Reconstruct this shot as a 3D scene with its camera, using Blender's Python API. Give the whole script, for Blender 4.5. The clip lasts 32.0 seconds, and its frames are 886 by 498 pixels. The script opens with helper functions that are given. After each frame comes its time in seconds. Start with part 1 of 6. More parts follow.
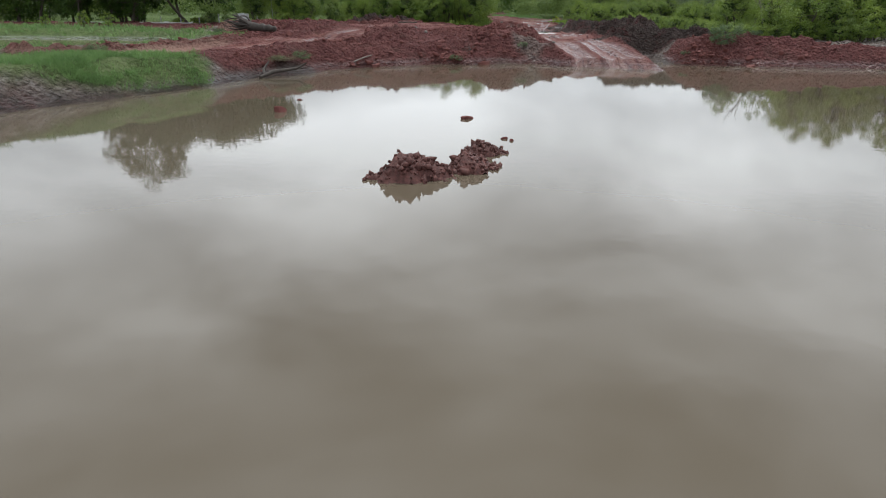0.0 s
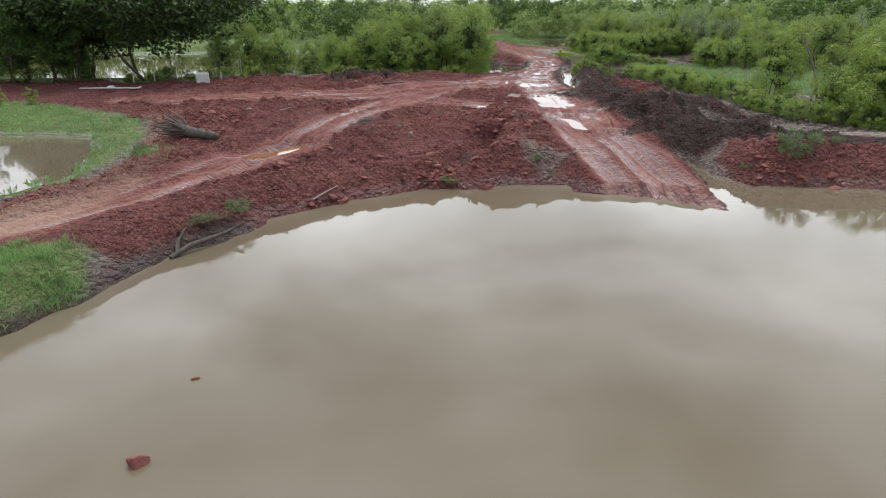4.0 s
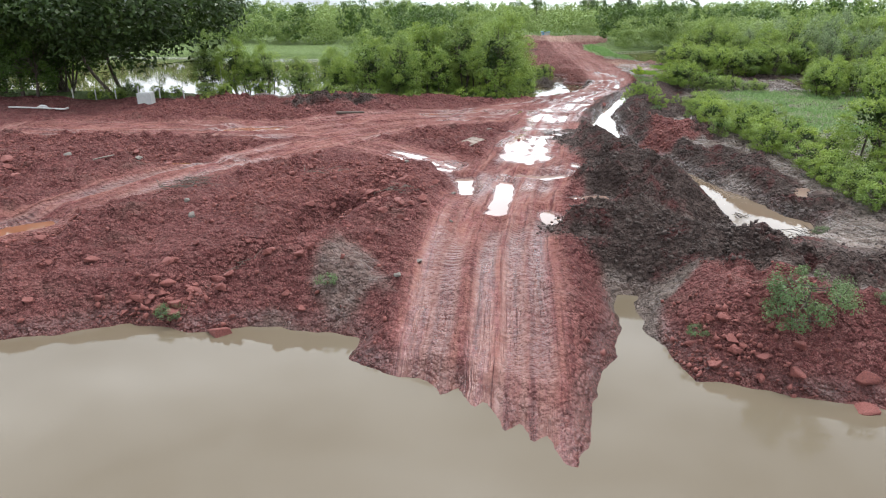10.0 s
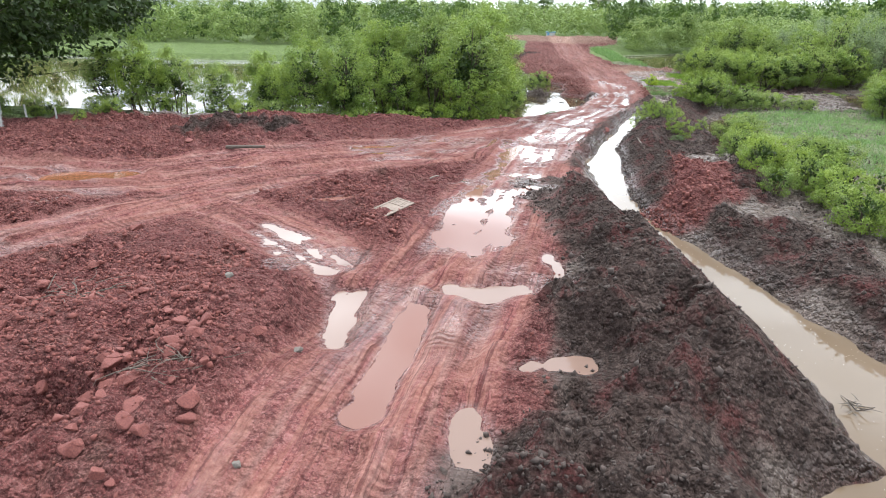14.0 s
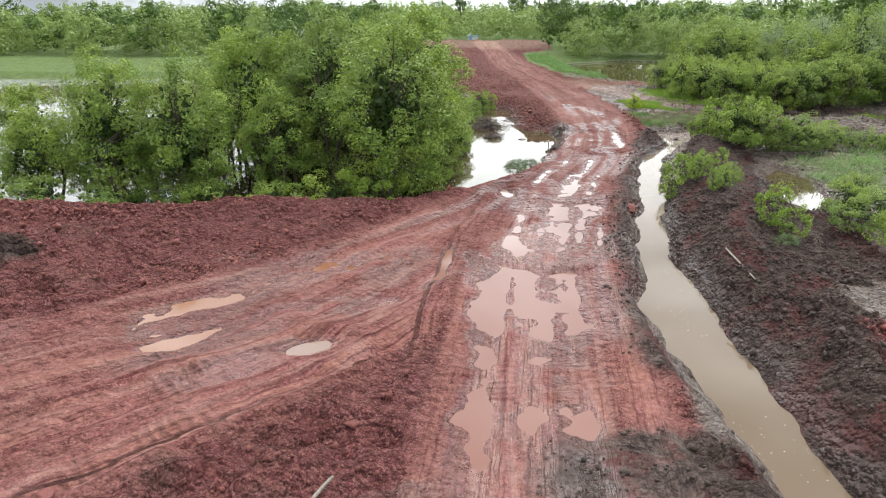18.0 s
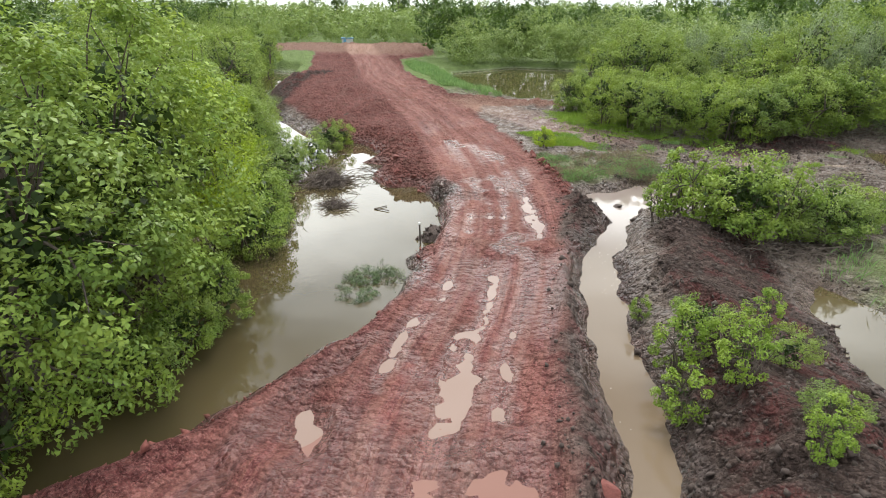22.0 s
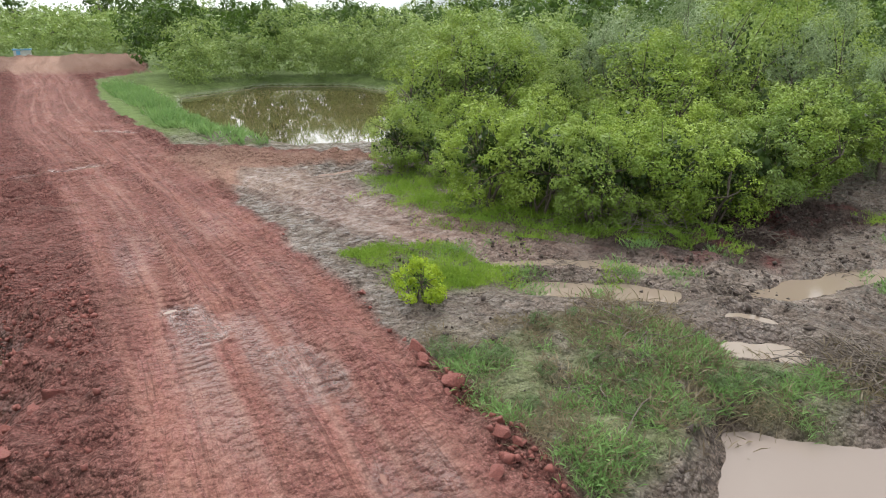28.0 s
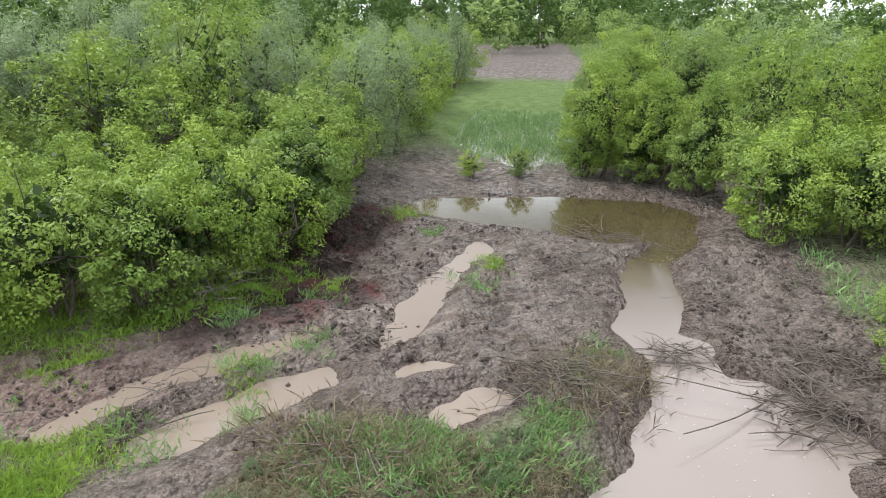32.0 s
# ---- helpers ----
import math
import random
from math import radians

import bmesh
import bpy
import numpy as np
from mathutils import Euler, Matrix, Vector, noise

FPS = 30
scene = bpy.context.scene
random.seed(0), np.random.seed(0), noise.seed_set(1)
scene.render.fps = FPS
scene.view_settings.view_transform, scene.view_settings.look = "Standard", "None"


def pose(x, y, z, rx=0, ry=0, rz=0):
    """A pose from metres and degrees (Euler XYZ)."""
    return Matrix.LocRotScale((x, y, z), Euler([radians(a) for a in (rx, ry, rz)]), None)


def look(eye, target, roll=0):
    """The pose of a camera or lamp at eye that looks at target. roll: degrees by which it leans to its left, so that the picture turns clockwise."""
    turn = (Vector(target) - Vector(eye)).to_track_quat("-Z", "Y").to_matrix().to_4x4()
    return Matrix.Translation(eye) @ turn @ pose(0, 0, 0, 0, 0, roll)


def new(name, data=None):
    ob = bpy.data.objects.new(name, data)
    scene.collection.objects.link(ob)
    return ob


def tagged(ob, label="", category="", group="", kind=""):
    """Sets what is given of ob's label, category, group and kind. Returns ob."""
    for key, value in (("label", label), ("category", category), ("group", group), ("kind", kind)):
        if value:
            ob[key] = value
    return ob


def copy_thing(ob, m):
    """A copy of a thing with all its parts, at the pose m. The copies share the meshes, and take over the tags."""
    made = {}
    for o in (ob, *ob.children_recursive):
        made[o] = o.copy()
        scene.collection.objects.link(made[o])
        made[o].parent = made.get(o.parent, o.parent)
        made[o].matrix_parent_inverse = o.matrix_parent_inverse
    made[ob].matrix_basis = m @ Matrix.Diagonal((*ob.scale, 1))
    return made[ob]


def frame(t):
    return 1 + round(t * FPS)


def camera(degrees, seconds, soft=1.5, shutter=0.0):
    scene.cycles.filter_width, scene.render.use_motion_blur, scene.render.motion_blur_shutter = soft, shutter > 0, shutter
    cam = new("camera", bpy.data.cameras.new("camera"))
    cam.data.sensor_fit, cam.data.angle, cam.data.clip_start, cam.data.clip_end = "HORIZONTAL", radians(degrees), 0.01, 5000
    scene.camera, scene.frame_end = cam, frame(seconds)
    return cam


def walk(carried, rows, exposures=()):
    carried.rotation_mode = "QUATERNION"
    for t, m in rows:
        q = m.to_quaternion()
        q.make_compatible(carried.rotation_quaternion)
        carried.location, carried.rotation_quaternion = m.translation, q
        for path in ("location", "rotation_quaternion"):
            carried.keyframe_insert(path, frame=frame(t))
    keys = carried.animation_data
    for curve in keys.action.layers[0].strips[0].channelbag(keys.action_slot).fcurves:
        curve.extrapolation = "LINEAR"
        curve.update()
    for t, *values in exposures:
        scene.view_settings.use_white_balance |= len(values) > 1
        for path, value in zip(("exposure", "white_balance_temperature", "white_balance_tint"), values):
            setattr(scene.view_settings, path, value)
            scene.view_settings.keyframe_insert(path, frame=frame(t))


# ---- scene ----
cam = camera(68.6, 32.0, soft=1.0)
PATH = [
    (0, (0.0, 0.0, 3.603), (0.0, 1.874, 2.904), 0.3),
    (0.5, (-0.04, 1.601, 4.854), (-0.042, 3.475, 4.154), 0.1),
    (1, (-0.126, 3.241, 6.403), (-0.127, 5.114, 5.703), 0.1),
    (1.5, (-0.214, 4.799, 7.784), (-0.212, 6.673, 7.084), 0.0),
    (2, (-0.27, 6.242, 8.697), (-0.268, 8.116, 7.998), -0.2),
    (2.5, (-0.284, 7.64, 8.925), (-0.28, 9.513, 8.225), -0.2),
    (3, (-0.178, 9.215, 8.899), (-0.175, 11.087, 8.195), -0.2),
    (3.5, (0.062, 10.994, 8.849), (0.065, 12.865, 8.144), -0.3),
    (5.5, (1.953, 17.798, 8.822), (1.971, 19.671, 8.122), -0.3),
    (6, (2.978, 19.279, 8.852), (2.999, 21.153, 8.154), -0.2),
    (6.5, (4.208, 20.693, 8.911), (4.232, 22.568, 8.216), -0.2),
    (7, (5.514, 22.033, 8.973), (5.519, 23.909, 8.28), -0.2),
    (7.5, (6.952, 23.33, 9.022), (6.903, 25.206, 8.331), -0.1),
    (8, (8.37, 24.609, 9.087), (8.251, 26.482, 8.396), -0.2),
    (8.5, (9.703, 25.842, 9.138), (9.513, 27.709, 8.446), -0.2),
    (9, (10.962, 26.988, 9.19), (10.698, 28.845, 8.497), -0.2),
    (9.5, (12.053, 28.072, 9.215), (11.722, 29.919, 8.521), -0.2),
    (10, (13.023, 29.138, 9.226), (12.627, 30.971, 8.531), -0.2),
    (10.5, (13.828, 30.265, 9.201), (13.41, 32.093, 8.505), -0.0),
    (11, (14.367, 31.709, 9.191), (13.949, 33.537, 8.494), 0.0),
    (11.5, (14.685, 33.454, 9.169), (14.265, 35.281, 8.472), 0.1),
    (12, (14.768, 35.429, 9.132), (14.35, 37.257, 8.436), 0.2),
    (12.5, (14.701, 37.577, 9.098), (14.284, 39.405, 8.402), 0.3),
    (13, (14.528, 39.846, 9.036), (14.108, 41.673, 8.339), 0.3),
    (13.5, (14.207, 42.204, 8.993), (13.788, 44.031, 8.295), 0.2),
    (14, (13.841, 44.661, 8.945), (13.419, 46.487, 8.246), 0.2),
    (14.5, (13.436, 47.177, 8.936), (13.01, 49.001, 8.235), 0.2),
    (16.5, (11.04, 57.665, 8.618), (10.658, 59.501, 7.922), -0.2),
    (17, (10.503, 60.373, 8.611), (10.182, 62.221, 7.916), -0.3),
    (17.5, (10.024, 63.026, 8.626), (9.772, 64.885, 7.934), -0.3),
    (18, (9.558, 65.592, 8.642), (9.366, 67.459, 7.951), -0.4),
    (18.5, (9.116, 68.112, 8.593), (8.98, 69.984, 7.903), -0.2),
    (19, (8.885, 70.616, 8.562), (8.806, 72.491, 7.87), -0.1),
    (19.5, (8.989, 72.985, 8.53), (9.008, 74.861, 7.838), 0.1),
    (20, (9.432, 75.276, 8.5), (9.565, 77.148, 7.808), 0.1),
    (20.5, (10.023, 77.523, 8.457), (10.155, 79.395, 7.764), 0.1),
    (21, (10.588, 79.706, 8.398), (10.716, 81.578, 7.707), 0.0),
    (21.5, (11.03, 81.848, 8.347), (11.156, 83.72, 7.657), 0.0),
    (22, (11.429, 83.952, 8.265), (11.552, 85.826, 7.576), 0.2),
    (22.5, (11.75, 86.022, 8.181), (11.87, 87.897, 7.493), 0.3),
    (23, (12.059, 88.09, 8.102), (12.175, 89.965, 7.417), 0.3),
    (23.5, (12.462, 90.142, 8.058), (12.563, 92.018, 7.371), 0.3),
    (24, (12.708, 92.167, 7.994), (12.806, 94.043, 7.307), -0.0),
    (24.5, (12.892, 94.134, 7.953), (12.989, 96.01, 7.267), -0.3),
    (26.5, (13.275, 102.031, 7.622), (13.495, 103.899, 6.942), -0.1),
    (27, (13.416, 103.7, 7.604), (13.8, 105.542, 6.925), -0.1),
    (27.5, (13.577, 105.319, 7.579), (14.177, 107.103, 6.902), -0.1),
    (28, (13.744, 106.819, 7.561), (14.564, 108.514, 6.885), -0.1),
    (28.5, (13.935, 108.189, 7.56), (15.051, 109.706, 6.887), -0.0),
    (29, (14.137, 109.47, 7.55), (15.586, 110.674, 6.878), 0.0),
    (29.5, (14.313, 110.54, 7.556), (15.999, 111.382, 6.885), 0.1),
    (30, (14.452, 111.48, 7.564), (16.194, 112.198, 6.894), 0.1),
    (30.5, (14.679, 112.189, 7.568), (16.42, 112.908, 6.897), 0.1),
    (31, (14.896, 112.775, 7.587), (16.647, 113.469, 6.915), 0.0),
    (31.5, (15.009, 113.03, 7.59), (16.803, 113.604, 6.917), 0.1),
    (32, (15.049, 113.099, 7.601), (16.883, 113.531, 6.929), 0.1),
]
walk(cam, [(t, look(eye, target, roll)) for t, eye, target, roll in PATH], exposures=[(0, -1.04, 6250, 9), (1, -0.86, 6250, 9), (2, -0.68, 6350, 9), (3, -0.64, 6350, 9), (6, -0.42, 6400, 10), (8, -0.28, 6400, 10), (10, -0.1, 6250, 10), (14, 0.16, 6200, 9), (17, -0.06, 6350, 9), (20, -0.1, 6750, 8), (24, -0.14, 6600, 8), (27, -0.16, 6800, 8), (29, -0.12, 6450, 7), (32, 0.03, 6300, 9)])

# ---- light ----
world = bpy.data.worlds.new("sky")
scene.world = world
world.use_nodes = True
wn, wl = world.node_tree.nodes, world.node_tree.links
wn.clear()
sky = wn.new("ShaderNodeTexSky")
sky.sky_type, sky.sun_disc = "NISHITA", False
SUN_EL, SUN_AZ = radians(64), radians(12)
sky.sun_elevation, sky.sun_rotation = SUN_EL, SUN_AZ
sky.dust_density, sky.air_density = 3.0, 1.2
coord = wn.new("ShaderNodeTexCoord")
squash = wn.new("ShaderNodeMapping")
squash.inputs["Scale"].default_value = (1.0, 1.0, 2.6)
cloud = wn.new("ShaderNodeTexNoise")
cloud.inputs["Scale"].default_value = 1.7
cloud.inputs["Detail"].default_value = 6
cloud.inputs["Roughness"].default_value = 0.52
cloud.inputs["Distortion"].default_value = 0.3
ramp = wn.new("ShaderNodeValToRGB")
ramp.color_ramp.elements[0].position, ramp.color_ramp.elements[0].color = 0.37, (7.5, 8.3, 9.4, 1)
ramp.color_ramp.elements[1].position, ramp.color_ramp.elements[1].color = 0.68, (40.0, 41.2, 42.0, 1)
mixs = wn.new("ShaderNodeMix")
mixs.data_type = "RGBA"
mixs.inputs["Factor"].default_value = 0.9
back = wn.new("ShaderNodeBackground")
back.inputs["Strength"].default_value = 0.100
outw = wn.new("ShaderNodeOutputWorld")
wl.new(coord.outputs["Generated"], squash.inputs["Vector"])
wl.new(squash.outputs["Vector"], cloud.inputs["Vector"])
wl.new(cloud.outputs["Fac"], ramp.inputs["Fac"])
wl.new(sky.outputs["Color"], mixs.inputs["A"])
toward = wn.new("ShaderNodeVectorMath")
toward.operation = "DOT_PRODUCT"
toward.inputs[1].default_value = (-0.04, 0.80, 0.57)
veil = wn.new("ShaderNodeMapRange")
veil.inputs["From Min"].default_value, veil.inputs["From Max"].default_value = 0.2, 0.98
veil.inputs["To Min"].default_value, veil.inputs["To Max"].default_value = 0.94, 1.28
glow = wn.new("ShaderNodeVectorMath")
glow.operation = "SCALE"
wl.new(coord.outputs["Generated"], toward.inputs[0])
wl.new(toward.outputs["Value"], veil.inputs["Value"])
wl.new(ramp.outputs["Color"], glow.inputs[0])
height = wn.new("ShaderNodeSeparateXYZ")
murk = wn.new("ShaderNodeMapRange")
murk.inputs["From Min"].default_value, murk.inputs["From Max"].default_value = 0.02, 0.26
murk.inputs["To Min"].default_value, murk.inputs["To Max"].default_value = 0.62, 1.0
dim = wn.new("ShaderNodeMath")
dim.operation = "MULTIPLY"
wl.new(coord.outputs["Generated"], height.inputs[0])
wl.new(height.outputs["Z"], murk.inputs["Value"])
wl.new(veil.outputs["Result"], dim.inputs[0])
wl.new(murk.outputs["Result"], dim.inputs[1])
wl.new(dim.outputs[0], glow.inputs["Scale"])
wl.new(glow.outputs["Vector"], mixs.inputs["B"])
wl.new(mixs.outputs["Result"], back.inputs["Color"])
wl.new(back.outputs["Background"], outw.inputs["Surface"])

sun = new("sun", bpy.data.lights.new("sun", "SUN"))
sun.data.energy, sun.data.angle, sun.data.color = 4.0, radians(24), (1.0, 0.96, 0.9)
sun.matrix_world = look((0, 0, 50), (-math.sin(SUN_AZ) * 30, -math.cos(SUN_AZ) * 30, 50 - 30 * math.tan(SUN_EL)))


# ---- materials ----
class Nodes:
    """A small writer of node trees."""

    def __init__(self, name):
        self.mat = bpy.data.materials.new(name)
        self.mat.use_nodes = True
        self.n, self.l = self.mat.node_tree.nodes, self.mat.node_tree.links
        self.n.clear()
        self.out = self.n.new("ShaderNodeOutputMaterial")

    def put(self, kind, *sockets, **values):
        node = self.n.new("ShaderNode" + kind)
        for key, value in values.items():
            if key in ("data_type", "blend_type", "operation", "attribute_name", "wave_type", "bands_direction", "feature", "wave_profile", "noise_dimensions"):
                if key == "data_type":
                    node.data_type = value
                elif key == "blend_type":
                    node.blend_type = value
                elif key == "operation":
                    node.operation = value
                elif key == "attribute_name":
                    node.attribute_name = value
                elif key == "feature":
                    node.feature = value
                elif key == "noise_dimensions":
                    node.noise_dimensions = value
                continue
            self.feed(node.inputs[key], value)
        for key, value in sockets:
            self.feed(node.inputs[key], value)
        return node

    def feed(self, socket, value):
        if isinstance(value, bpy.types.NodeSocket):
            self.l.new(value, socket)
        else:
            socket.default_value = value

    def noise(self, scale, detail=3, rough=0.55, vector=None, distort=0.0):
        node = self.put("TexNoise", Scale=scale, Detail=detail, Roughness=rough, Distortion=distort)
        if vector is not None:
            self.feed(node.inputs["Vector"], vector)
        return node.outputs["Fac"]

    def math(self, op, a, b=0.0, clamp=False):
        node = self.put("Math", (0, a), (1, b), operation=op)
        node.use_clamp = clamp
        return node.outputs[0]

    def step(self, value, low, high, to_low=0.0, to_high=1.0):
        node = self.put("MapRange", ("Value", value), ("From Min", low), ("From Max", high), ("To Min", to_low), ("To Max", to_high))
        return node.outputs["Result"]

    def mix(self, fac, a, b, blend="MIX"):
        node = self.n.new("ShaderNodeMix")
        node.data_type, node.blend_type = "RGBA", blend
        self.feed(node.inputs["Factor"], fac)
        self.feed(node.inputs["A"], a)
        self.feed(node.inputs["B"], b)
        return node.outputs["Result"]

    def attr(self, name):
        node = self.put("Attribute", attribute_name=name)
        parts = self.put("SeparateColor", ("Color", node.outputs["Color"]))
        return node, parts.outputs[0], parts.outputs[1], parts.outputs[2]

    def place(self):
        return self.put("TexCoord").outputs["Object"]

    def bump(self, height, strength, distance):
        return self.put("Bump", Height=height, Strength=strength, Distance=distance).outputs["Normal"]

    def surface(self, color, rough, normal=None, **more):
        node = self.put("BsdfPrincipled", ("Base Color", color), ("Roughness", rough))
        for key, value in more.items():
            self.feed(node.inputs[key.replace("_", " ")], value)
        if normal is not None:
            self.feed(node.inputs["Normal"], normal)
        self.l.new(node.outputs[0], self.out.inputs["Surface"])
        return node


def rgb(r, g, b):
    return (r, g, b, 1.0)


def ground_material():
    m = Nodes("earth")
    p = m.place()
    _, red, dark, grass = m.attr("soil")
    _, pale, tread, wet = m.attr("wear")
    _, along, across, sand = m.attr("lane")
    big, mid = m.noise(0.22, 4, 0.6, p), m.noise(1.3, 4, 0.6, p)
    fine, grit_crevice = m.noise(7.0, 5, 0.65, p), m.noise(26.0, 4, 0.7, p)
    lumps = m.put("TexVoronoi", Vector=p, Scale=4.2).outputs["Distance"]
    small = m.put("TexVoronoi", Vector=p, Scale=11.0).outputs["Distance"]
    bent = m.put("VectorMath", (0, p), (1, m.put("TexNoise", ("Vector", p), Scale=5.0, Detail=2.0).outputs["Color"]), operation="ADD").outputs[0]
    clod = m.put("SeparateColor", ("Color", m.put("TexVoronoi", Vector=bent, Scale=6.5).outputs["Color"])).outputs[0]
    pebble = m.put("SeparateColor", ("Color", m.put("TexVoronoi", Vector=bent, Scale=17.0).outputs["Color"])).outputs[1]
    redc = m.mix(m.step(mid, 0.3, 0.7), rgb(0.078, 0.0225, 0.0222), rgb(0.160, 0.049, 0.048))
    redc = m.mix(m.step(big, 0.45, 0.75, 0, 0.5), redc, rgb(0.19, 0.074, 0.064))
    redc = m.mix(m.step(fine, 0.42, 0.78, 0.0, 0.8), redc, rgb(0.285, 0.105, 0.098))
    redc = m.mix(m.step(m.noise(0.55, 3, 0.6, p), 0.56, 0.72, 0, 0.5), redc, rgb(0.125, 0.092, 0.070))
    redc = m.mix(m.step(m.noise(0.42, 5, 0.65, p, 0.6), 0.50, 0.66, 0, 0.7), redc, m.mix(fine, rgb(0.185, 0.057, 0.052), rgb(0.335, 0.140, 0.124)))
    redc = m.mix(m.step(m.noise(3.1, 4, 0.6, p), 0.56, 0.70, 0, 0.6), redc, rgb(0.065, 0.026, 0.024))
    redc = m.mix(m.step(clod, 0.55, 0.95, 0.0, 0.55), redc, rgb(0.290, 0.130, 0.120))
    redc = m.mix(m.step(pebble, 0.70, 0.95, 0.0, 0.6), redc, rgb(0.320, 0.165, 0.150))
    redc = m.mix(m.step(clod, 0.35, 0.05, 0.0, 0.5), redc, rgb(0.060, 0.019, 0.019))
    streak = m.noise(1.0, 4, 0.6, m.put("CombineXYZ", ("X", m.math("MULTIPLY", along, 0.3)), ("Y", m.math("ADD", m.math("MULTIPLY", across, 2.6), m.math("MULTIPLY", mid, 0.7))), ("Z", 0.0)).outputs[0])
    palec = m.mix(m.step(fine, 0.3, 0.7), rgb(0.155, 0.054, 0.046), rgb(0.300, 0.150, 0.120))
    patchy = m.math("MULTIPLY", m.step(streak, 0.46, 0.53), m.step(m.noise(0.9, 5, 0.7, p), 0.32, 0.50))
    redc = m.mix(m.math("MULTIPLY", pale, patchy), redc, palec)
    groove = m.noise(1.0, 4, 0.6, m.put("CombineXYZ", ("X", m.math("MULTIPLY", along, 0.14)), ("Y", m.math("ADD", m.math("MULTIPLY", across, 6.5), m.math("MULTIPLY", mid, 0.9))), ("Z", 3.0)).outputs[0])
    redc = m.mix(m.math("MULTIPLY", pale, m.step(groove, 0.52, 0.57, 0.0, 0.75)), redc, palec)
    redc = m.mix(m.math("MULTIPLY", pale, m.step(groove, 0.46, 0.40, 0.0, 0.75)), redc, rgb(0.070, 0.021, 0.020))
    rim = m.math("MULTIPLY", m.step(m.math("ABSOLUTE", m.math("SUBTRACT", tread, 0.5)), 0.10, 0.42, 1.0, 0.0), m.step(m.noise(0.5, 3, 0.6, p), 0.38, 0.55, 0.0, 0.55))
    redc = m.mix(rim, redc, m.mix(fine, rgb(0.235, 0.115, 0.098), rgb(0.350, 0.210, 0.180)))
    redc = m.mix(sand, redc, m.mix(m.step(fine, 0.3, 0.7), rgb(0.245, 0.142, 0.108), rgb(0.370, 0.245, 0.190)))
    darkc = m.mix(m.step(mid, 0.3, 0.72), rgb(0.026, 0.018, 0.016), rgb(0.088, 0.062, 0.054))
    darkc = m.mix(m.step(fine, 0.48, 0.78, 0, 0.6), darkc, rgb(0.19, 0.145, 0.13))
    darkc = m.mix(m.step(m.noise(0.8, 4, 0.6, p), 0.50, 0.62, 0, 0.8), darkc, rgb(0.115, 0.040, 0.038))
    darkc = m.mix(m.step(clod, 0.6, 0.95, 0.0, 0.5), darkc, rgb(0.150, 0.112, 0.100))
    mudc = m.mix(m.step(mid, 0.32, 0.66), rgb(0.112, 0.086, 0.072), rgb(0.265, 0.214, 0.186))
    mudc = m.mix(m.step(clod, 0.5, 0.95, 0.0, 0.6), mudc, rgb(0.290, 0.240, 0.210))
    mudc = m.mix(m.step(m.noise(1.9, 4, 0.65, p, 0.8), 0.52, 0.62, 0.0, 0.75), mudc, rgb(0.055, 0.041, 0.034))
    mudc = m.mix(m.step(fine, 0.45, 0.8, 0, 0.6), mudc, rgb(0.27, 0.215, 0.185))
    grassc = m.mix(m.step(mid, 0.3, 0.7), rgb(0.084, 0.142, 0.037), rgb(0.160, 0.245, 0.070))
    grassc = m.mix(m.step(fine, 0.5, 0.8, 0, 0.5), grassc, rgb(0.09, 0.075, 0.04))
    color = m.mix(red, mudc, redc)
    color = m.mix(dark, color, darkc)
    color = m.mix(m.math("MULTIPLY", grass, 0.9), color, grassc)
    # near-black specks: grit, and the shade of small crevices put into the colour
    color = m.mix(m.math("MULTIPLY", m.step(grit_crevice, 0.40, 0.62, 0, 0.75), m.step(pale, 0.0, 1.0, 1.0, 0.35)), color, m.mix(0.75, color, rgb(0.012, 0.006, 0.005)))
    color = m.mix(m.math("MULTIPLY", wet, 0.4), color, m.mix(0.6, color, rgb(0.05, 0.02, 0.015)))
    damp = m.math("ADD", wet, m.math("MULTIPLY", pale, m.step(mid, 0.45, 0.6, 0, 0.26)), True)
    bare = m.math("MULTIPLY", m.math("SUBTRACT", 1.0, red), m.math("SUBTRACT", 1.0, m.math("ADD", grass, dark, True)))
    damp = m.math("ADD", damp, m.math("MULTIPLY", bare, m.step(m.noise(2.4, 4, 0.6, p), 0.42, 0.58, 0.0, 0.75)), True)
    rough = m.step(damp, 0.0, 1.0, 0.9, 0.2)
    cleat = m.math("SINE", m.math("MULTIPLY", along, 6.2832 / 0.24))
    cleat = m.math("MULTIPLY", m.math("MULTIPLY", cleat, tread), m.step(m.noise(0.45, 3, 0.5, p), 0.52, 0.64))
    clods = m.math("ADD", m.math("MULTIPLY", fine, 0.16), m.math("MULTIPLY", grit_crevice, 0.06))
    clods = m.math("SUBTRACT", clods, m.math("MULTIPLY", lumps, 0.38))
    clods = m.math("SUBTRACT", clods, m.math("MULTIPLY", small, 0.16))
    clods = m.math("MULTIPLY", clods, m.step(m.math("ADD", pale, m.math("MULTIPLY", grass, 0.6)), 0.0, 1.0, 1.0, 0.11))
    # cleat grooves darker: mud, and their own shadow put into the colour
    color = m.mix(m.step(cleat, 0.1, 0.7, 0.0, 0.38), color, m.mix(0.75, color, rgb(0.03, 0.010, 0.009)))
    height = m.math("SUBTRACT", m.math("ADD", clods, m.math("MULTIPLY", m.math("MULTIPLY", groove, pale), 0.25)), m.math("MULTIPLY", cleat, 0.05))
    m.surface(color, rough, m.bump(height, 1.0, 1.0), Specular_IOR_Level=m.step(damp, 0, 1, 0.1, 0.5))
    return m.mat


